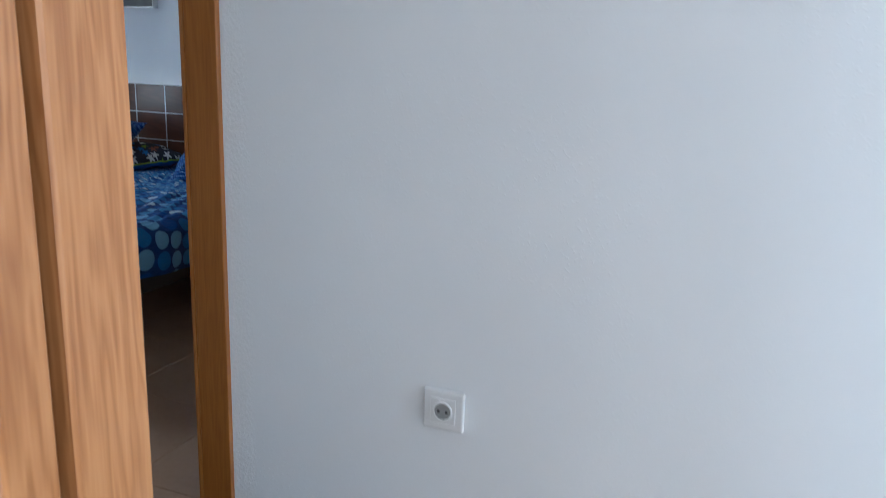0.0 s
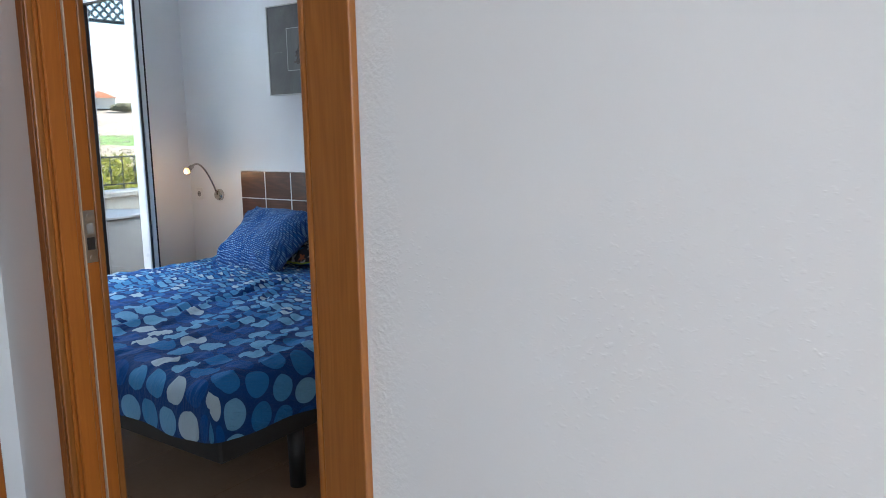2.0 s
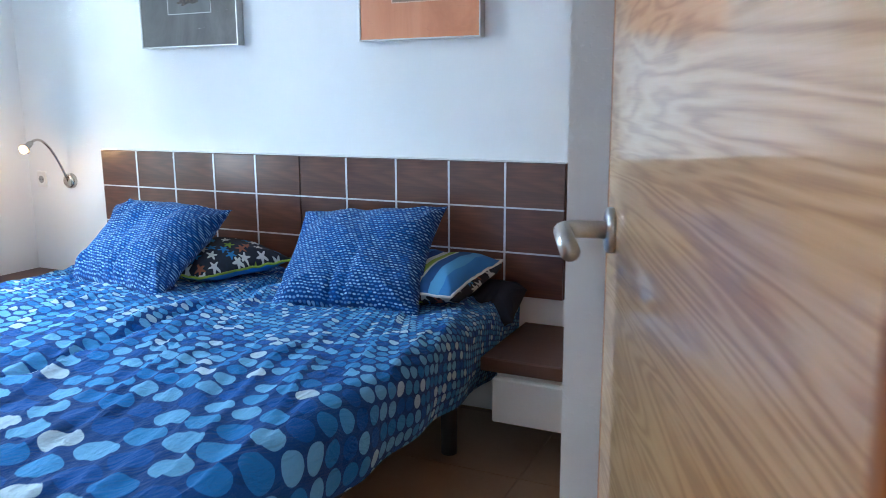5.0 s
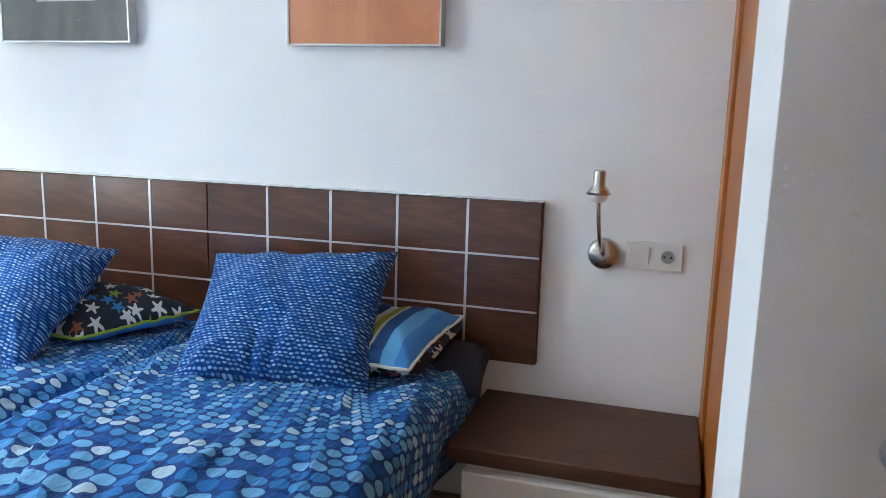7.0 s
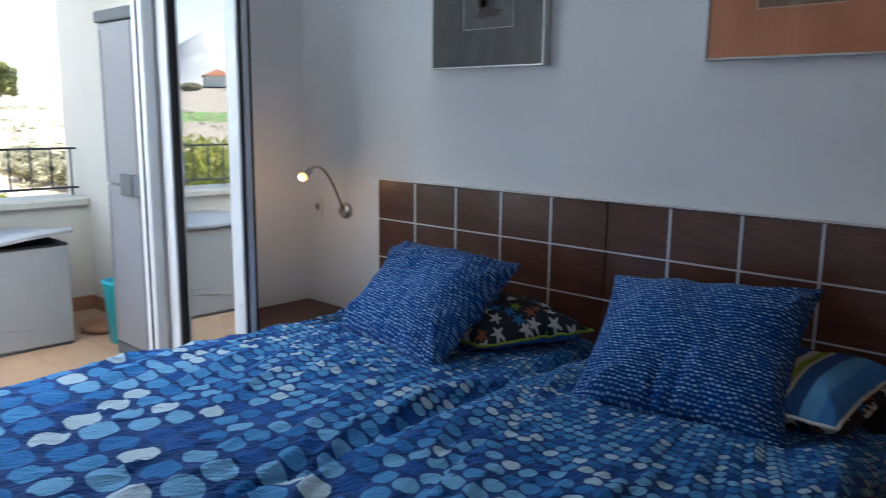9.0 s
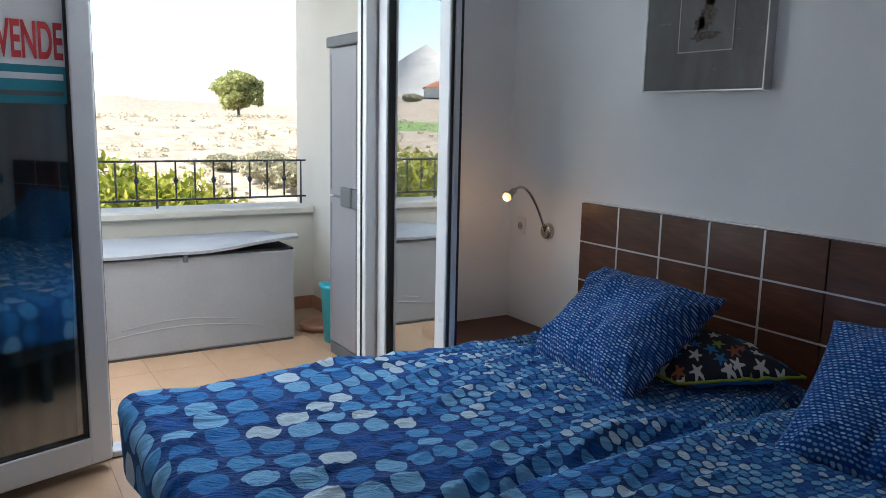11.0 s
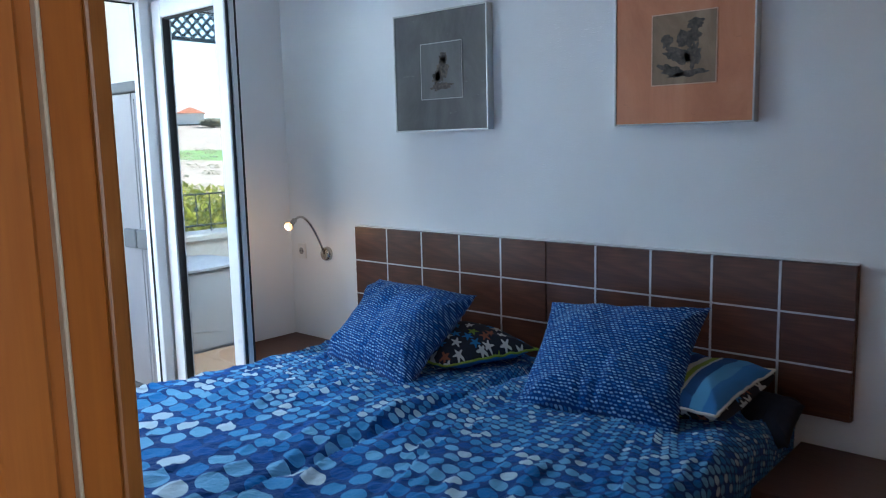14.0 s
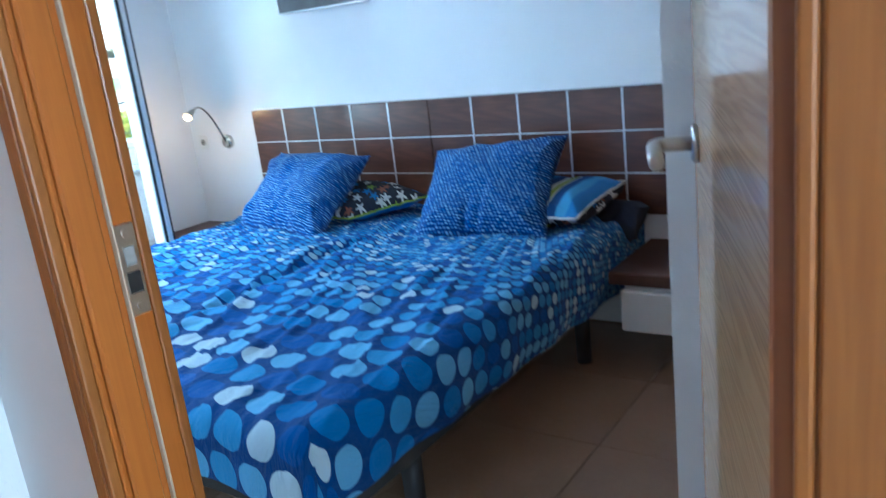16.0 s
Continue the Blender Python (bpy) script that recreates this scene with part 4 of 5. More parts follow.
# ---- cushions and pillows ----
def fleck_material(name, dark, mid, pale, scale):
    m, n, l, b = nodes_of(name)
    co = coords(n)
    sep = n.new("ShaderNodeSeparateXYZ")
    l.new(co, sep.inputs[0])
    wob = math_node(n, l, "MULTIPLY", noise_tex(n, l, co, 7, 2), 0.03)
    zr = math_node(n, l, "MULTIPLY", math_node(n, l, "ADD", sep.outputs[2], wob), scale)
    row = math_node(n, l, "FLOOR", zr)
    q = math_node(n, l, "ADD", math_node(n, l, "MULTIPLY", sep.outputs[0], scale * 0.62), math_node(n, l, "MULTIPLY", row, 0.383))
    comb = n.new("ShaderNodeCombineXYZ")
    l.new(math_node(n, l, "FLOOR", q), comb.inputs[0])
    l.new(row, comb.inputs[1])
    wn_ = n.new("ShaderNodeTexWhiteNoise")
    wn_.noise_dimensions = "2D"
    l.new(comb.outputs[0], wn_.inputs["Vector"])
    cs = n.new("ShaderNodeSeparateColor")
    l.new(wn_.outputs["Color"], cs.inputs[0])
    du = math_node(n, l, "SUBTRACT", math_node(n, l, "FRACT", q), 0.5)
    dv = math_node(n, l, "SUBTRACT", math_node(n, l, "SUBTRACT", math_node(n, l, "FRACT", zr), 0.5), math_node(n, l, "MULTIPLY", math_node(n, l, "SUBTRACT", cs.outputs[1], 0.5), 0.35))
    rr = math_node(n, l, "SQRT", math_node(n, l, "ADD", math_node(n, l, "MULTIPLY", du, du), math_node(n, l, "MULTIPLY", dv, math_node(n, l, "MULTIPLY", dv, 2.4))))
    pick = ramp(n, l, cs.outputs[0], [(0.0, mid), (0.5, tuple(0.55 * p + 0.45 * q for p, q in zip(mid, pale))), (0.95, pale)])
    disc = ramp(n, l, rr, [(0.30, (1, 1, 1)), (0.46, (0, 0, 0))])
    l.new(mix_col(n, l, disc, dark, pick), b.inputs["Base Color"])
    b.inputs["Roughness"].default_value = 0.9
    b.inputs["Sheen Weight"].default_value = 0.08
    b.inputs["Specular IOR Level"].default_value = 0.15
    h = math_node(n, l, "ADD", noise_tex(n, l, co, 14, 3, 0.6, (1, 1, 2.2), 0.6), math_node(n, l, "MULTIPLY", noise_tex(n, l, co, 120, 2), 0.25))
    bumped(n, l, b, h, 0.8, 0.012)
    return m


M_CUSHION = fleck_material("flecked_blue_cotton", (0.003, 0.040, 0.175), (0.014, 0.115, 0.36), (0.27, 0.46, 0.70), 104.0)


def star_material():
    m, n, l, b = nodes_of("star_print")
    co = coords(n)
    vo = n.new("ShaderNodeTexVoronoi")
    vo.voronoi_dimensions = "2D"
    vo.inputs["Scale"].default_value, vo.inputs["Randomness"].default_value = 23.0, 0.7
    sep, flat, away = n.new("ShaderNodeSeparateXYZ"), n.new("ShaderNodeCombineXYZ"), n.new("ShaderNodeSeparateXYZ")
    l.new(co, sep.inputs[0])
    l.new(sep.outputs[0], flat.inputs[0])
    l.new(sep.outputs[2], flat.inputs[1])
    l.new(flat.outputs[0], vo.inputs["Vector"])
    l.new(vo.outputs["Position"], away.inputs[0])
    ang = math_node(n, l, "ARCTAN2", math_node(n, l, "SUBTRACT", sep.outputs[2], away.outputs[1]), math_node(n, l, "SUBTRACT", sep.outputs[0], away.outputs[0]))
    cs = n.new("ShaderNodeSeparateColor")
    l.new(vo.outputs["Color"], cs.inputs[0])
    pal = n.new("ShaderNodeValToRGB")
    pal.color_ramp.interpolation = "CONSTANT"
    stops = [(0.0, (0.010, 0.014, 0.03)), (0.34, (0.55, 0.55, 0.52)), (0.62, (0.20, 0.30, 0.03)), (0.72, (0.02, 0.16, 0.42)), (0.86, (0.26, 0.08, 0.04))]
    e = pal.color_ramp.elements
    while len(e) < len(stops):
        e.new(0.5)
    for q, (p, c) in enumerate(stops):
        e[q].position, e[q].color = p, (*c, 1)
    l.new(cs.outputs[0], pal.inputs[0])
    spike = math_node(n, l, "COSINE", math_node(n, l, "ADD", math_node(n, l, "MULTIPLY", ang, 5.0), math_node(n, l, "MULTIPLY", cs.outputs[1], 6.28)))
    shape = math_node(n, l, "MULTIPLY", vo.outputs["Distance"], math_node(n, l, "SUBTRACT", 1.0, math_node(n, l, "MULTIPLY", spike, 0.42)))
    disc = ramp(n, l, shape, [(0.30, (1, 1, 1)), (0.33, (0, 0, 0))])
    l.new(mix_col(n, l, disc, (0.008, 0.011, 0.022), pal.outputs[0]), b.inputs["Base Color"])
    b.inputs["Roughness"].default_value = 0.85
    bumped(n, l, b, noise_tex(n, l, co, 18, 3), 0.4, 0.006)
    return m


def stripe_material():
    m, n, l, b = nodes_of("striped_cotton")
    uv = coords(n, "UV")
    sep = n.new("ShaderNodeSeparateXYZ")
    l.new(uv, sep.inputs[0])
    bend = math_node(n, l, "ADD", sep.outputs[0], math_node(n, l, "MULTIPLY", noise_tex(n, l, uv, 3, 1), 0.03))
    pal = n.new("ShaderNodeValToRGB")
    pal.color_ramp.interpolation = "CONSTANT"
    blue, navy, lime, cream = (0.05, 0.22, 0.55), (0.012, 0.06, 0.22), (0.30, 0.38, 0.05), (0.62, 0.62, 0.52)
    stops = [(0.0, blue), (0.30, navy), (0.40, blue), (0.66, navy), (0.715, cream), (0.75, lime), (0.785, cream), (0.80, (0.02, 0.09, 0.27)), (0.865, (0.10, 0.33, 0.60)), (0.935, blue)]
    e = pal.color_ramp.elements
    while len(e) < len(stops):
        e.new(0.5)
    for q, (p, c) in enumerate(stops):
        e[q].position, e[q].color = p, (*c, 1)
    l.new(bend, pal.inputs[0])
    l.new(pal.outputs[0], b.inputs["Base Color"])
    b.inputs["Roughness"].default_value = 0.85
    bumped(n, l, b, noise_tex(n, l, coords(n), 16, 3), 0.4, 0.006)
    return m


M_STAR, M_STRIPE = star_material(), stripe_material()


def cushion_mesh(name, corners, front, back, mat, seed, pinch=0.06, crease=0.012, under=None, swell=0.0):
    """A stuffed cushion on four corners (lower left, lower right, upper right, upper left): pinched edges, ears at the corners,
    creases that run out from them. front and back: how far each face bulges. Returns the object and the line of its seam."""
    bl_, br_, tr_, tl_ = (Vector(c) for c in corners)
    o, x = (bl_ + br_) / 2, (br_ - bl_).normalized()
    z = (tl_ + tr_) / 2 - o
    z = (z - x * z.dot(x)).normalized()
    m = Matrix.Translation(o) @ Matrix((x, z.cross(x), z)).transposed().to_4x4()
    c00, c10, c11, c01 = (m.inverted() @ c for c in (bl_, br_, tr_, tl_))
    nn = 64
    verts, uvs, faces = [], [], []

    def at(a, c):
        """Place on the seam's own surface for a, c in -1..1, with the edges drawn in between the corners."""
        u, v = (a * (1 - pinch * (1 - c * c) * abs(a) ** 2) + 1) / 2, (c * (1 - pinch * (1 - a * a) * abs(c) ** 2) + 1) / 2
        return c00 * (1 - u) * (1 - v) + c10 * u * (1 - v) + c11 * u * v + c01 * (1 - u) * v

    for face in (-1, 1):
        for j in range(nn + 1):
            for i in range(nn + 1):
                a, c = i / nn * 2 - 1, j / nn * 2 - 1
                p = at(a, c)
                full = max(0.0, 1 - abs(a) ** 3) ** 0.6 * max(0.0, 1 - abs(c) ** 3) ** 0.6
                soft = min(1.0, full * 2.5)
                y = face * (front if face < 0 else back) * full
                y += crease * (noise.noise(Vector((p.x * 7, p.z * 7, seed + face))) + 0.6 * noise.noise(Vector((p.x * 17, p.z * 9, seed)))) * soft
                for k, (ca, cc) in enumerate(((-1, -1), (1, -1), (1, 1), (-1, 1))):
                    da, dc = a - ca, c - cc
                    r = math.hypot(da, dc)
                    ang = math.atan2(dc, da)
                    y += face * 0.75 * crease * math.exp(-((r - 0.42) / 0.33) ** 2) * (1 - abs(math.sin(ang * 4.5 + seed * 1.7 + k + 0.5 * noise.noise(Vector((r * 3, ang * 2, seed)))))) ** 2 * soft
                tuck = math.exp(-((a - 0.12 - 0.1 * c) / 0.05) ** 2) + 0.7 * math.exp(-((a + 0.07 - 0.12 * c) / 0.04) ** 2)
                y -= face * 0.7 * crease * tuck * max(0.0, min(1.0, -c * 1.6)) * soft
                out = swell * max(0.0, a) ** 5 * math.sin(math.pi * min(1.0, 1.3 * full)) if face > 0 else 0.0
                verts.append((p.x + out, p.y + y, p.z))
                uvs.append((i / nn, j / nn))
    step = (nn + 1) ** 2
    for f in range(2):
        for j in range(nn):
            for i in range(nn):
                k = f * step + j * (nn + 1) + i
                q = (k, k + 1, k + nn + 2, k + nn + 1)
                faces.append(q if f == 0 else q[::-1])
    me = bpy.data.meshes.new(name)
    me.from_pydata(verts, [], faces)
    layer = me.uv_layers.new(name="UVMap")
    layer.data.foreach_set("uv", np.array([uvs[lp.vertex_index] for lp in me.loops], dtype=np.float32).ravel())
    me.materials.append(mat)
    if under:
        me.materials.append(under)
        me.polygons.foreach_set("material_index", [0] * (nn * nn) + [1] * (nn * nn))
    bm = bmesh.new()
    bm.from_mesh(me)
    bmesh.ops.remove_doubles(bm, verts=bm.verts, dist=0.0004)
    bm.to_mesh(me)
    bm.free()
    me.shade_smooth()
    ob = new(name, me)
    ob.matrix_basis = m
    ring = [(-1 + k / 16, -1) for k in range(32)] + [(1, -1 + k / 16) for k in range(32)] + [(1 - k / 16, 1) for k in range(32)] + [(-1, 1 - k / 16) for k in range(32)]
    seam = [tuple(at(a, c) + Vector((0, 0.006 * noise.noise(Vector((a * 6, c * 6, seed))), 0.004 * noise.noise(Vector((a * 9, c * 9, seed + 3)))))) for a, c in ring]
    return ob, seam


def piping(ob, seam, mat, label):
    bm = bmesh.new()
    tube(bm, seam + seam[:1], 0.0048, 8)
    part("piping", bm, mat, ob, label, True)


M_CREAM = plain("cream_piping", (0.60, 0.60, 0.54), (0.70, 0.70, 0.64), 30, 0.85)
M_LIME = plain("lime_piping", (0.22, 0.32, 0.02), (0.32, 0.42, 0.05), 30, 0.85)
c2, _ = cushion_mesh("cushion", ((1.320, -0.525, 0.478), (1.858, -0.460, 0.482), (1.812, -0.128, 0.800), (1.225, -0.150, 0.752)), 0.085, 0.075, M_CUSHION, 2.0, 0.085, 0.017)
tagged(c2, "square flecked blue cushion leaning on the striped pillow", "cushion", "blue cushions")
c1, _ = cushion_mesh("cushion", ((0.385, -0.540, 0.485), (0.955, -0.660, 0.487), (0.890, -0.172, 0.742), (0.388, -0.222, 0.765)), 0.095, 0.075, M_CUSHION, 9.0, 0.085, 0.020)
tagged(c1, "square flecked blue cushion leaning on the star pillow", "cushion", "blue cushions")
p1, edge = cushion_mesh("pillow", ((0.40, -0.375, 0.515), (0.935, -0.420, 0.520), (1.130, -0.105, 0.548), (0.50, -0.030, 0.55)), 0.090, 0.050, M_STAR, 4.0, 0.03, 0.010, M_STRIPE)
tagged(p1, "dark star-printed pillow with lime piping and striped underside", "pillow", "reversible pillows")
piping(p1, edge, M_LIME, "lime green piping")
p2, edge = cushion_mesh("pillow", ((1.36, -0.385, 0.545), (1.945, -0.400, 0.545), (1.985, -0.035, 0.600), (1.36, -0.030, 0.590)), 0.065, 0.085, M_STRIPE, 5.5, 0.05, 0.010, M_STAR, 0.05)
tagged(p2, "blue, navy and lime striped pillow with cream piping", "pillow", "reversible pillows")
piping(p2, edge, M_CREAM, "cream piping")

M_FLEECE = plain("navy_fleece", (0.008, 0.010, 0.022), (0.016, 0.020, 0.038), 20, 0.95)
bl, _ = cushion_mesh("folded_blanket", ((1.895, -0.225, 0.455), (2.085, -0.205, 0.425), (2.075, -0.02, 0.50), (1.885, -0.02, 0.50)), 0.06, 0.06, M_FLEECE, 13.0)
tagged(bl, "dark navy blanket tucked behind the striped pillow", "blanket")

# ---- balcony ----
BXI, BXO, YE = -2.42, -2.66, -0.22
YS = -3.6
slab("balcony_floor", M_GROUT_OUT, [(BXO, XWO, YS, YE, -0.2, -0.003)], "pale terracotta tiled balcony floor", "floor")
slab("balcony_parapet", M_WALL_OUT, [(BXO, BXI, YS, YE, -0.2, 0.645)], "cream rendered balcony parapet", "parapet")
slab("balcony_coping", M_WALL_OUT, [(BXO - 0.03, BXI + 0.035, YS, YE, 0.6455, 0.70)], "rounded cream coping on the parapet", "coping", 0.012)
slab("wall_balcony_end", M_WALL_OUT, [(BXO - 0.05, XWO, YE, YE + 0.25, -0.2, 3.0)], "white rendered end wall of the balcony", "wall")
# unseen south end, added to lower the light on the balcony
slab("wall_balcony_light_stop", M_WALL_OUT, [(BXO - 0.05, XWO, YS - 0.2, YS, -0.2, 3.0)], "unseen cream end wall that cuts light from the south", "wall")
slab("balcony_roof", M_CEIL, [(BXO, XWO, YS, YE, 2.62, 2.8)], "white balcony ceiling", "ceiling")
slab("facade", M_WALL_OUT, [(XWO - 0.02, XWO - 0.0005, YS, OY0, -3.2, 3.0), (XWO - 0.02, XWO - 0.0005, OY1, YE, -0.2, 3.0), (XWO - 0.02, XWO - 0.0005, OY0, OY1, OTOP, 3.0), (XWO - 0.02, XWO - 0.0005, OY0, OY1, -0.2, -0.001)], "cream rendered outer wall by the balcony door", "wall")
slab("balcony_skirting", M_TERRA_D, [(BXI, XWO - 0.02, YE - 0.012, YE - 0.0005, 0, 0.085), (BXI + 0.0005, BXI + 0.012, YS, YE - 0.0125, 0, 0.085)], "brick red tile skirting", "skirting", 0.002)

rail = thing("balcony_railing", "black iron railing with turned bars on the coping", "railing", kind="structure")
RX = -2.55
for z in (0.745, 0.985):
    block("rail_bar", M_IRON, rail, (RX - 0.012, RX + 0.012, YS, YE - 0.03, z, z + 0.012), 0.002)
for z in (0.75, 0.99):
    bm = bmesh.new()
    rod(bm, (RX, YE - 0.03, z), (RX, YE - 0.0, z), 0.006)
    part("wall_fixing", bm, M_IRON, rail)
k = 0
y = YE - 0.035
while y > YS:
    bm = bmesh.new()
    if k % 2 == 1:
        lathe(bm, [(0.006, 0.757), (0.006, 0.85), (0.013, 0.862), (0.016, 0.872), (0.013, 0.882), (0.006, 0.894), (0.006, 0.985)], 10, Matrix.Translation((RX, y, 0)))
    else:
        rod(bm, (RX, y, 0.757), (RX, y, 0.985), 0.006, seg=8)
    part("baluster", bm, M_IRON, rail)
    if k % 8 == 0:
        bm = bmesh.new()
        rod(bm, (RX, y, 0.70), (RX, y, 0.745), 0.008, seg=8)
        part("foot", bm, M_IRON, rail)
    y -= 0.117
    k += 1

# hanging lattice with brackets
lat = thing("lattice_panel", "dark blue-green lattice panel under the balcony roof edge", "lattice")
LX, LZ0, LZ1, LY0, LY1 = -2.56, 2.16, 2.62, -3.55, -0.63
block("frame_bar", M_TEAL_IRON, lat, (LX - 0.015, LX + 0.015, LY0, YE, LZ0 - 0.028, LZ0), 0.003)
block("frame_bar", M_TEAL_IRON, lat, (LX - 0.012, LX + 0.012, LY1 - 0.012, LY1 + 0.012, LZ0, LZ1), 0.002)
block("frame_bar", M_TEAL_IRON, lat, (LX - 0.012, LX + 0.012, YE - 0.03, YE - 0.005, LZ0, LZ1), 0.002)
bm = bmesh.new()
rod(bm, (LX, LY1 + 0.01, LZ0), (LX, YE - 0.02, LZ1 - 0.05), 0.006, seg=8)
part("brace", bm, M_TEAL_IRON, lat)
step = 0.058
for s in (-1, 1):
    y = LY0 - 0.5
    while y < LY1 + 0.5:
        a = Vector((LX + s * 0.004, y, LZ0))
        b = Vector((LX + s * 0.004, y + s * (LZ1 - LZ0), LZ1))
        lo, hi = LY0, LY1
        d = b - a
        t0, t1 = 0.0, 1.0
        ta, tb = sorted(((lo - a.y) / d.y, (hi - a.y) / d.y))
        t0, t1 = max(t0, ta), min(t1, tb)
        if t1 - t0 > 0.03:
            bm = bmesh.new()
            mid, ln = a + d * ((t0 + t1) / 2), d.length * (t1 - t0)
            cube(bm, -0.002, 0.002, -0.011, 0.011, -ln / 2, ln / 2)
            part("lath", bm, M_TEAL_IRON, lat, m=Matrix.Translation(mid) @ Matrix.Rotation(-s * radians(45), 4, "X"))
        y += step * 1.4142

# deck box
def deck_box():
    x0, x1, y0, y1, h = -2.30, -1.73, -1.86, -0.61, 0.53
    t = thing("deck_box", "grey plastic storage box with a warped lid", "storage box")
    bm = bmesh.new()
    vs = cube(bm, x0 + 0.02, x1, y0, y1, 0.012, h, 0.012, 2)
    part("body", bm, M_BOX, t)
    block("foot_strip", M_CAB_D, t, (x0 + 0.03, x1 - 0.006, y0 + 0.01, y1 - 0.01, 0.0, 0.0115), 0.002)
    for z, a, b, bow in ((0.185, -1.55, -0.95, 0.03), (0.13, -1.70, -0.80, 0.045)):
        bm = bmesh.new()
        tube(bm, [(x1 + 0.0005, a + (b - a) * k / 16, z + bow * math.sin(math.pi * k / 16) - 0.02) for k in range(17)], 0.003, 8)
        part("moulded_line", bm, M_BOX, t)
    n = 24
    bm = bmesh.new()
    rows = []
    for k in range(n + 1):
        y = y0 - 0.015 + (y1 - y0 + 0.03) * k / n
        up = 0.012 + 0.055 * max(0, (k / n - 0.55) / 0.45) ** 1.2 + 0.003 * math.sin(k * 0.7)
        ring = [(x0 - 0.0, h + 0.02), (x0 - 0.0, h + 0.034), (x0 + 0.28, h + 0.046), (x1 - 0.02, h + 0.03 + up), (x1 + 0.022, h + 0.018 + up), (x1 + 0.022, h + 0.002 + up), (x1 - 0.02, h + 0.006 + up), (x0 + 0.28, h + 0.03)]
        rows.append([bm.verts.new((x, y, z)) for x, z in ring])
    for p, q in zip(rows, rows[1:]):
        for j in range(8):
            bm.faces.new((p[j], p[(j + 1) % 8], q[(j + 1) % 8], q[j]))
    bm.faces.new(rows[0])
    bm.faces.new(rows[-1][::-1])
    part("lid", bm, M_BOX, t, "lid lifted and bent at one end")
    # black slab in the gap below the lid, in place of shade
    block("lid_gap_shade", M_GASKET, t, (x0 + 0.03, x1 - 0.004, y0 + 0.01, y1 - 0.004, h + 0.0005, h + 0.012), 0.002)
    bm = bmesh.new()
    rod(bm, (x1 - 0.002, -1.22, h - 0.05), (x1 + 0.004, -1.22, h - 0.05), 0.045, seg=28)
    part("latch_plate", bm, M_BOX, t)
    block("latch", M_CAB_D, t, (x1 + 0.0005, x1 + 0.018, -1.232, -1.208, h - 0.028, h + 0.012), 0.003)


deck_box()

# tall cabinet
cab = thing("resin_cabinet", "tall pale plastic cabinet with grey top and handles", "cabinet")
CX0, CX1, CYF, CYB, CH = -1.40, -0.76, -0.535, -0.236, 1.685
CM = -1.065
block("body", M_CAB, cab, (CX0, CX1, CYF + 0.022, CYB, 0.07, CH - 0.055), 0.006)
block("plinth", M_CAB_D, cab, (CX0 - 0.004, CX1, CYF + 0.004, CYB, 0.0, 0.069), 0.004)
block("top", M_CAB_D, cab, (CX0 - 0.012, CX1 + 0.004, CYF - 0.012, CYB, CH - 0.054, CH), 0.008, seg=2)
for x0, x1 in ((CX0 + 0.002, CM - 0.003), (CM + 0.003, CX1 - 0.002)):
    for z0, z1 in ((0.075, 0.865), (0.875, CH - 0.058)):
        d = block("door", M_CAB, cab, (x0, x1, CYF, CYF + 0.021, z0, z1), 0.006, seg=2)
        block("rib", M_CAB, d, (x0 + 0.02, x0 + 0.032, CYF - 0.004, CYF - 0.0005, z0 + 0.03, z1 - 0.03), 0.0018)
for x0, x1 in ((CM - 0.13, CM - 0.006), (CM + 0.006, CM + 0.13)):
    block("handle", M_CAB_D, cab, (x0, x1, CYF - 0.03, CYF - 0.0005, 0.83, 0.93), 0.008, seg=2)

# bin
bm = bmesh.new()
def bin_ring(sx, sy, z):
    out = []
    for k in range(24):
        a = 2 * math.pi * k / 24
        c, s_ = math.cos(a), math.sin(a)
        q = (abs(c) ** 4 + abs(s_) ** 4) ** -0.25
        out.append(bm.verts.new((-1.595 + sx * c * q, -0.395 + sy * s_ * q, z)))
    return out


rings = [bin_ring(0.062, 0.080, 0.0), bin_ring(0.076, 0.098, 0.315), bin_ring(0.084, 0.106, 0.32), bin_ring(0.084, 0.106, 0.338), bin_ring(0.073, 0.095, 0.338), bin_ring(0.059, 0.077, 0.012)]
for p, q in zip(rings, rings[1:]):
    for k in range(24):
        bm.faces.new((p[k], p[(k + 1) % 24], q[(k + 1) % 24], q[k]))
bm.faces.new(rings[0][::-1])
bm.faces.new(rings[-1])
tagged(part("waste_bin", bm, M_BIN, None, "bright cyan plastic bin with a rolled rim", True), "", "bin")
bm = bmesh.new()
lathe(bm, [(0.09, 0), (0.115, 0.012), (0.125, 0.04), (0.118, 0.04), (0.10, 0.016)], 28, Matrix.Translation((-1.88, -0.40, 0.0)))
tagged(part("plant_saucer", bm, M_TERRA_D, None, "round terracotta plant saucer on the tiles", True), "", "plant saucer")


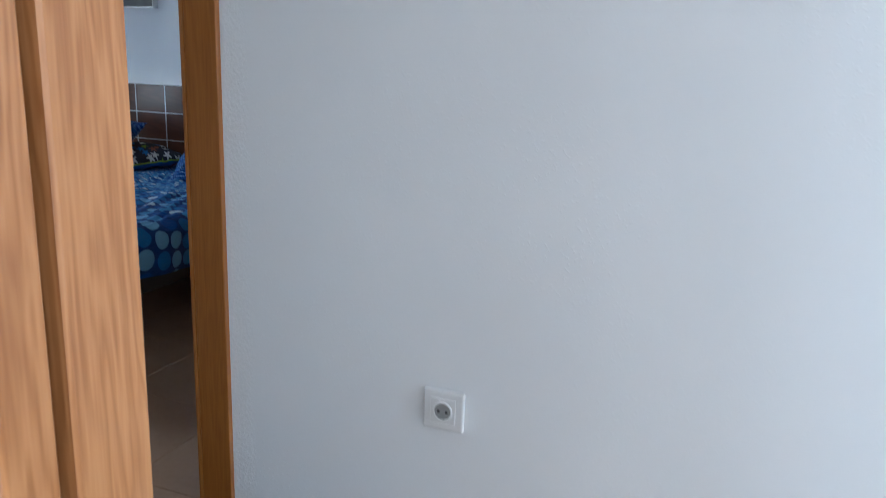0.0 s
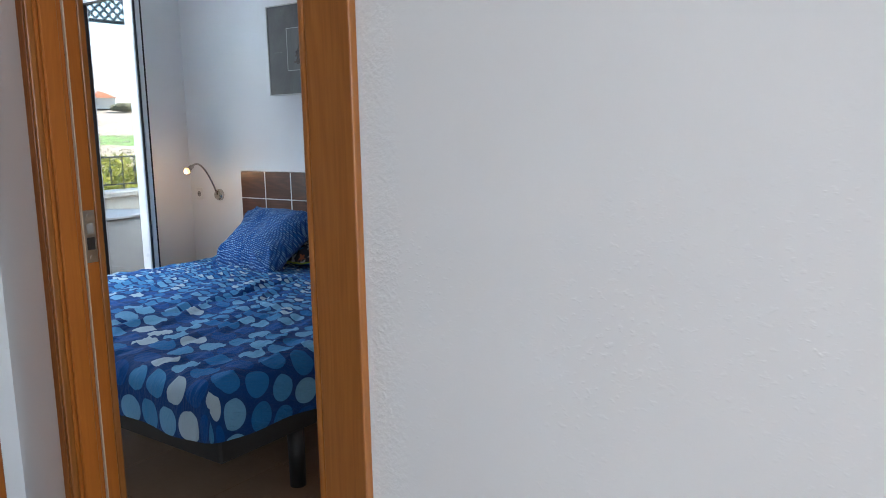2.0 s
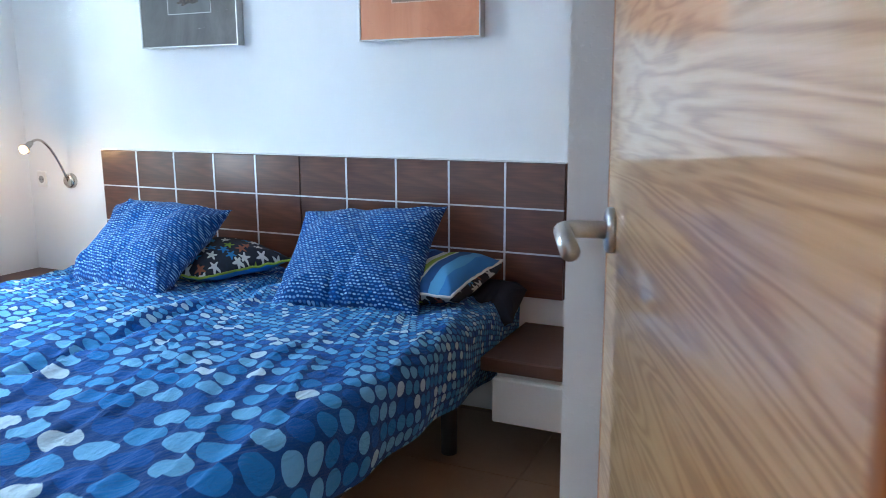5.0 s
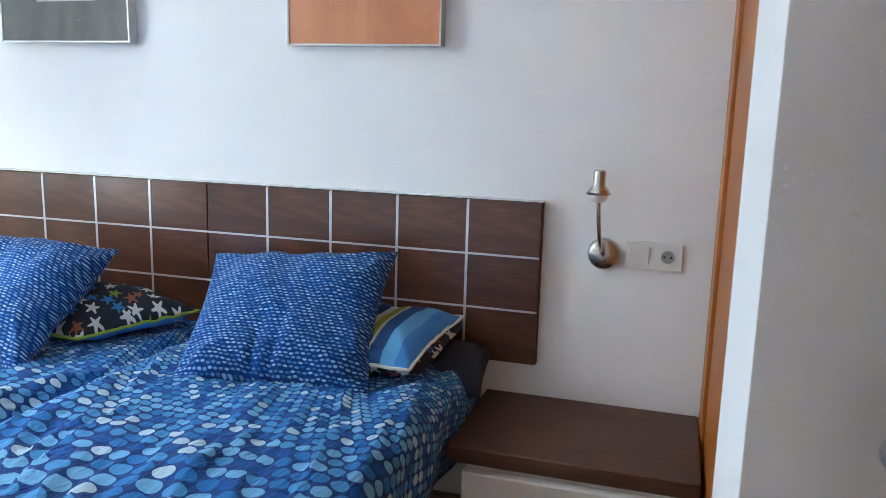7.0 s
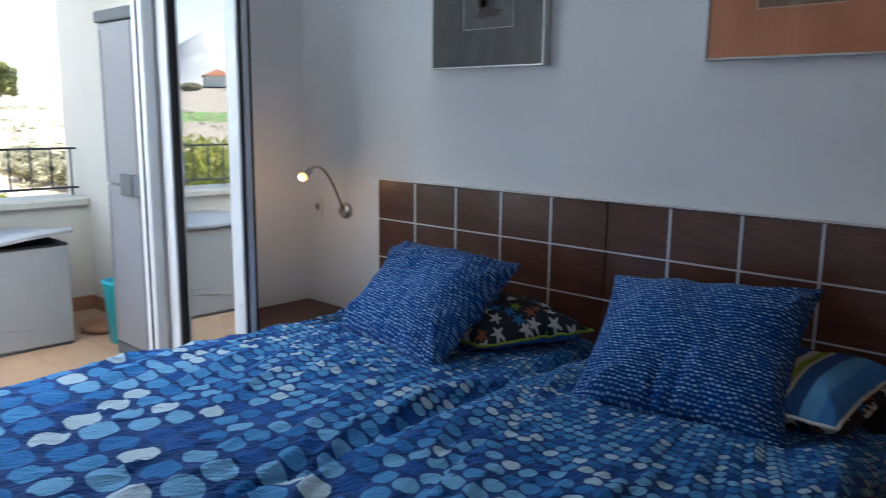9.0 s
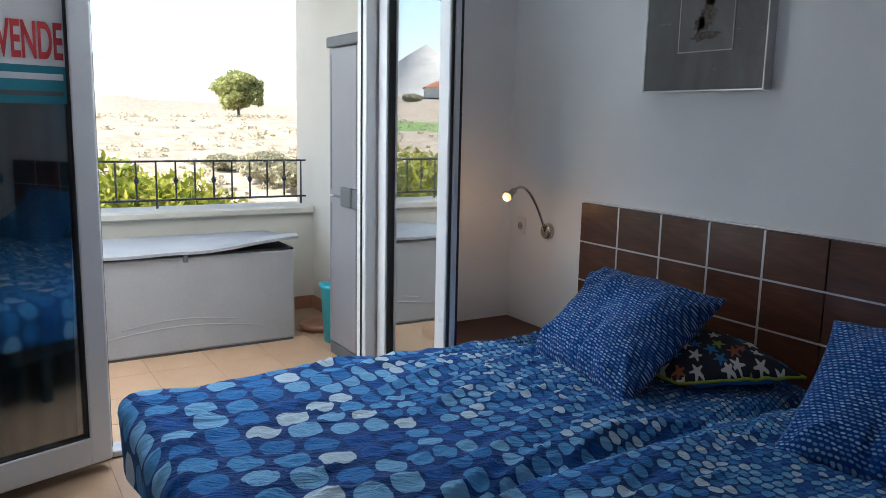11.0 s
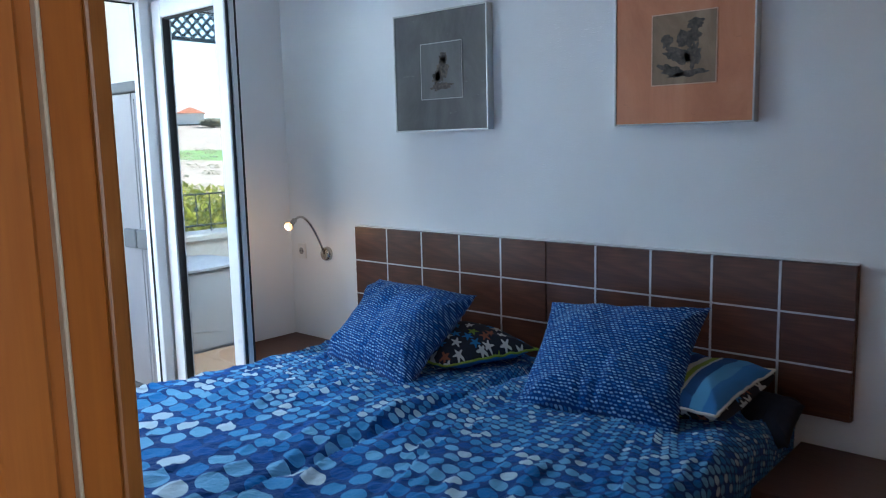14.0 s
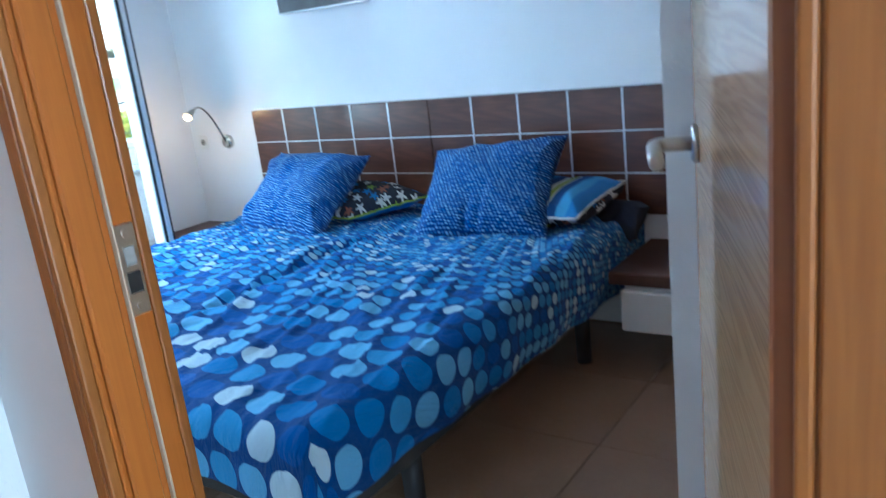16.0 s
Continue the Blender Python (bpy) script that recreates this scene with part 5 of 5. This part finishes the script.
# ---- land ----
def land(d, phi):
    """Height of the land at distance d and at an angle left of north, in radians."""
    deg = math.degrees(phi)
    z = -3.2
    rise = max(0.0, min(1.0, (d - 14) / 75))
    west = math.exp(-((deg - 72) / 28) ** 2)
    z += rise * rise * (3 - 2 * rise) * (2.2 + 2.2 * west)
    if d > 95:
        z -= west * 2.2 * min(1, (d - 95) / 60)
    sw = math.exp(-((deg - 121) / 14) ** 2)
    z += sw * (2.2 * max(0, min(1, (d - 30) / 120)) + 9.0 * max(0, min(1, (d - 150) / 130)))
    far = max(0.0, min(1, (d - 350) / 500))
    ridge = 74 * math.exp(-((deg - 84) / 7.5) ** 2) + 14 * math.exp(-((deg - 60) / 20) ** 2) + 66 * math.exp(-abs((deg - 120.0) / 3.4) ** 1.3) + 16 * math.exp(-((deg - 122) / 17) ** 2) + 10
    z += far * far * ridge * (0.8 + 0.35 * noise.noise(Vector((deg * 0.3, d * 0.002, 2.0))))
    z += 0.35 * noise.noise(Vector((d * math.sin(phi) * 0.08, d * math.cos(phi) * 0.08, 0))) * min(1, d / 20)
    return z


CEN = (-3.0, -1.0)
radii = [0.0] + [3.0 * (4500 / 3.0) ** (k / 110) for k in range(111)]
NA = 240
verts, faces = [], []
for r in radii:
    for a in range(NA):
        phi = 2 * math.pi * a / NA
        verts.append((CEN[0] - r * math.sin(phi), CEN[1] + r * math.cos(phi), land(r, phi if phi < math.pi * 1.5 else phi - 2 * math.pi)))
for j in range(len(radii) - 1):
    for a in range(NA):
        b = (a + 1) % NA
        faces.append((j * NA + a, j * NA + b, (j + 1) * NA + b, (j + 1) * NA + a))
me = bpy.data.meshes.new("ground")
me.from_pydata(verts, [], faces)


def ground_material():
    m, n, l, b = nodes_of("dry_scrubland")
    co = coords(n)
    soil = ramp(n, l, noise_tex(n, l, co, 0.35, 6, 0.65), [(0.3, (0.27, 0.205, 0.15)), (0.5, (0.37, 0.295, 0.225)), (0.7, (0.46, 0.385, 0.31))])
    scrub = ramp(n, l, noise_tex(n, l, co, 0.9, 5, 0.7), [(0.52, (0, 0, 0)), (0.62, (1, 1, 1))])
    col = mix_col(n, l, math_node(n, l, "MULTIPLY", scrub, 0.55), soil, (0.17, 0.16, 0.09))
    sep = n.new("ShaderNodeSeparateXYZ")
    l.new(co, sep.inputs[0])
    d = math_node(n, l, "ADD", math_node(n, l, "MULTIPLY", sep.outputs[0], -0.857), math_node(n, l, "MULTIPLY", sep.outputs[1], -0.515))
    wob = math_node(n, l, "MULTIPLY", noise_tex(n, l, co, 0.05, 3), 26.0)
    dd = math_node(n, l, "ADD", d, wob)
    inside = math_node(n, l, "MULTIPLY", math_node(n, l, "GREATER_THAN", dd, 98.0), math_node(n, l, "LESS_THAN", dd, 150.0))
    col = mix_col(n, l, inside, col, (0.14, 0.24, 0.05))
    # far hills turn pale grey: haze put into the ground colour
    hazed_rock = ramp(n, l, noise_tex(n, l, co, 0.012, 5), [(0.3, (0.34, 0.33, 0.31)), (0.7, (0.50, 0.47, 0.44))])
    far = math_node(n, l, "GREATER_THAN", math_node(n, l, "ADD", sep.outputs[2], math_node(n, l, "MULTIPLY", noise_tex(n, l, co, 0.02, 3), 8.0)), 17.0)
    col = mix_col(n, l, far, col, hazed_rock)
    l.new(col, b.inputs["Base Color"])
    b.inputs["Roughness"].default_value = 0.95
    bumped(n, l, b, noise_tex(n, l, co, 3.0, 4), 0.6, 0.15)
    return m


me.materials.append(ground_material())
me.shade_smooth()
tagged(new("ground", me), "dry pale scrubland rising to hazy hills", "ground", "", "structure")

M_BARK = plain("bark", (0.06, 0.045, 0.035), (0.11, 0.085, 0.065), 8, 0.9)


def leaf_mat(name, a, b_, c):
    m, n, l, b = nodes_of(name)
    g = n.new("ShaderNodeNewGeometry")
    tone = ramp(n, l, g.outputs["Random Per Island"], [(0.1, a), (0.5, b_), (0.9, c)])
    l.new(tone, b.inputs["Base Color"])
    b.inputs["Roughness"].default_value = 0.6
    b.inputs["Specular IOR Level"].default_value = 0.3
    thin, mixer = n.new("ShaderNodeBsdfTranslucent"), n.new("ShaderNodeMixShader")
    l.new(tone, thin.inputs[0])
    mixer.inputs[0].default_value = 0.45
    l.new(b.outputs[0], mixer.inputs[1])
    l.new(thin.outputs[0], mixer.inputs[2])
    l.new(mixer.outputs[0], n["Material Output"].inputs[0])
    return m


M_LEAF_Y = leaf_mat("yellow_green_leaf", (0.16, 0.20, 0.02), (0.28, 0.30, 0.04), (0.38, 0.36, 0.07))
M_LEAF_P = leaf_mat("pine_leaf", (0.26, 0.28, 0.10), (0.36, 0.38, 0.15), (0.46, 0.46, 0.22))
M_LEAF_O = leaf_mat("olive_leaf", (0.28, 0.265, 0.17), (0.38, 0.355, 0.24), (0.47, 0.44, 0.31))


def leaves(name, mat, clumps, per, size, seed):
    """Many small pointed leaves scattered in soft clumps (centre, radii)."""
    rng = np.random.default_rng(seed)
    verts, faces = [], []
    for (cx, cy, cz), (rx, ry, rz) in clumps:
        for _ in range(per):
            d = rng.normal(size=3)
            d /= np.linalg.norm(d)
            r = rng.uniform(0.35, 1.0) ** 0.5
            p = np.array((cx, cy, cz)) + d * r * np.array((rx, ry, rz)) * (0.85 + 0.3 * rng.random())
            u = rng.normal(size=3)
            u /= np.linalg.norm(u)
            w = np.cross(u, rng.normal(size=3))
            w /= np.linalg.norm(w) + 1e-9
            s = size * rng.uniform(0.6, 1.4)
            k = len(verts)
            verts += [tuple(p - u * s), tuple(p + w * s * 0.42), tuple(p + u * s), tuple(p - w * s * 0.42)]
            faces.append((k, k + 1, k + 2, k + 3))
    me = bpy.data.meshes.new(name)
    me.from_pydata(verts, [], faces)
    me.materials.append(mat)
    return me


def polar(d, deg):
    p = math.radians(deg)
    return CEN[0] - d * math.sin(p), CEN[1] + d * math.cos(p), land(d, p)


def tree(d, deg, height, width, mat, seed, label, per=260, leaf=0.16, name="tree"):
    x, y, z = polar(d, deg)
    rng = np.random.default_rng(seed)
    t = thing(name, label, "tree", Matrix.Translation((x, y, z - 0.05)))
    bm = bmesh.new()
    lean = rng.normal(0, 0.03, 2)
    top = Vector((lean[0] * height, lean[1] * height, height * 0.55))
    rod(bm, (0, 0, 0), top, width * 0.035, width * 0.018, 10)
    clumps = []
    for k in range(76):
        a, e = rng.uniform(0, 6.283), rng.uniform(-0.9, 1.0)
        rr = width * 0.5 * math.sqrt(max(0.05, 1 - e * e)) * rng.uniform(0.25, 0.95)
        c = (rr * math.cos(a), rr * math.sin(a), height * 0.56 + e * height * 0.36)
        clumps.append((c, (width * rng.uniform(0.13, 0.20),) * 2 + (height * rng.uniform(0.09, 0.14),)))
        if k % 3 == 0:
            rod(bm, top * rng.uniform(0.6, 0.95), Vector(c), width * 0.012, width * 0.004, 6)
    part("trunk", bm, M_BARK, t)
    ob = new("crown", leaves("crown", mat, clumps, per, leaf, seed))
    ob.parent = t
    return t


tree(92, 73.0, 5.4, 5.6, M_LEAF_P, 3, "round umbrella pine on the dry ridge", 150, 0.27)
tree(100, 66.3, 4.4, 4.4, M_LEAF_P, 8, "round pine half hidden behind the balcony wall", 120, 0.27)
tree(150, 86.5, 5.0, 6.0, M_LEAF_O, 12, "low spreading olive tree on the far slope", 120, 0.25)
for k, (d, deg, hh, ww) in enumerate(((36, 70.5, 1.7, 3.4), (42, 74, 1.0, 2.2), (33, 67.5, 1.8, 3.0), (232, 119.2, 2.4, 6), (238, 122.6, 2.6, 7), (228, 124.4, 2.2, 6))):
    tree(d, deg, hh, ww, M_LEAF_O, 30 + k, "grey-green olive bush on the scrubland", 60, 0.13 if d < 100 else 0.45, "bush")
# tree crowns close below the railing
rng = np.random.default_rng(77)
garden = thing("garden_tree", "yellow-green tree crown just beyond the railing", "tree", Matrix.Translation((-4.6, -1.6, -3.25)))
bm = bmesh.new()
rod(bm, (0, 0, 0), (0.1, 0.1, 2.6), 0.12, 0.06, 10)
clumps = []
for k in range(90):
    yy = rng.uniform(-3.2, 1.5)
    c = (rng.uniform(-0.8, 0.9), yy, 3.84 + rng.uniform(-0.45, 0.12) + 0.10 * math.sin(yy * 3.1) - 0.10 * max(0.0, yy))
    clumps.append((c, (0.32, 0.32, 0.2)))
    if k % 4 == 0:
        rod(bm, (0.1, 0.1, 2.3), c, 0.035, 0.012, 6)
part("trunk", bm, M_BARK, garden)
ob = new("crown", leaves("crown", M_LEAF_Y, clumps, 210, 0.045, 5))
ob.parent = garden
# low scrub
rng = np.random.default_rng(21)
cl = []
for _ in range(900):
    d, deg = 24 * (6.0 ** rng.random()), rng.uniform(58, 128)
    x, y, z = polar(d, deg)
    s = rng.uniform(0.18, 0.5) * (0.6 + d / 90)
    cl.append(((x, y, z + s * 0.3), (s, s, s * 0.5)))
ob = new("scrub", leaves("scrub", M_LEAF_O, cl, 26, 0.12, 9))
tagged(ob, "low dry grey-green scrub dotting the slope", "scrub", "", "stuff")

# far house
hx, hy, hz = polar(262, 121.0)
house = thing("house", "white country house with an orange tiled roof", "house", Matrix.Translation((hx, hy, hz - 0.3)) @ Matrix.Rotation(radians(28), 4, "Z"))
M_ROOF = plain("orange_roof_tile", (0.42, 0.13, 0.05), (0.55, 0.20, 0.09), 1.2, 0.8)
block("wall", M_WALL_OUT, house, (-9, 9, -4, 4, 0, 3.4), 0.0)
bm = bmesh.new()
pts = [bm.verts.new(p) for p in ((-9.6, -4.6, 3.4), (9.6, -4.6, 3.4), (9.6, 4.6, 3.4), (-9.6, 4.6, 3.4), (-6, 0, 5.6), (6, 0, 5.6))]
for q in ((0, 1, 5, 4), (1, 2, 5), (2, 3, 4, 5), (3, 0, 4), (3, 2, 1, 0)):
    bm.faces.new([pts[k] for k in q])
part("roof", bm, M_ROOF, house)
for x in (-6, -2, 2, 6):
    block("window", M_CAB_D, house, (x - 0.6, x + 0.6, 4.0, 4.05, 1.0, 2.3), 0.0)
    block("window", M_CAB_D, house, (x - 0.6, x + 0.6, -4.05, -4.0, 1.0, 2.3), 0.0)

# ---- tiles, last ----
def tiles(parent_name, label, mat, x0, x1, y0, y1, size, top, seed):
    bm = bmesh.new()
    cube(bm, 0.001, size - 0.001, 0.001, size - 0.001, -0.012, 0.0, 0.0006)
    mesh = done(bm, "tile", mat)
    parent = bpy.data.objects[parent_name]
    yy = y1
    while yy > y0:
        xx = x0
        while xx < x1:
            ob = new("tile", mesh)
            ob.parent = parent
            ob.location = (xx, yy - size, top)
            xx += size
        yy -= size


tiles("floor", "", M_FLOOR, -0.5, 3.3, -2.3, 0.0, 0.45, 0.0, 1)
tiles("floor", "", M_FLOOR, 2.05, 6.4, -6.4, -2.35, 0.45, 0.0, 2)
tiles("balcony_floor", "", M_TERRA, BXI + 0.001, -1.0, -2.9, YE, 0.31, 0.0, 3)
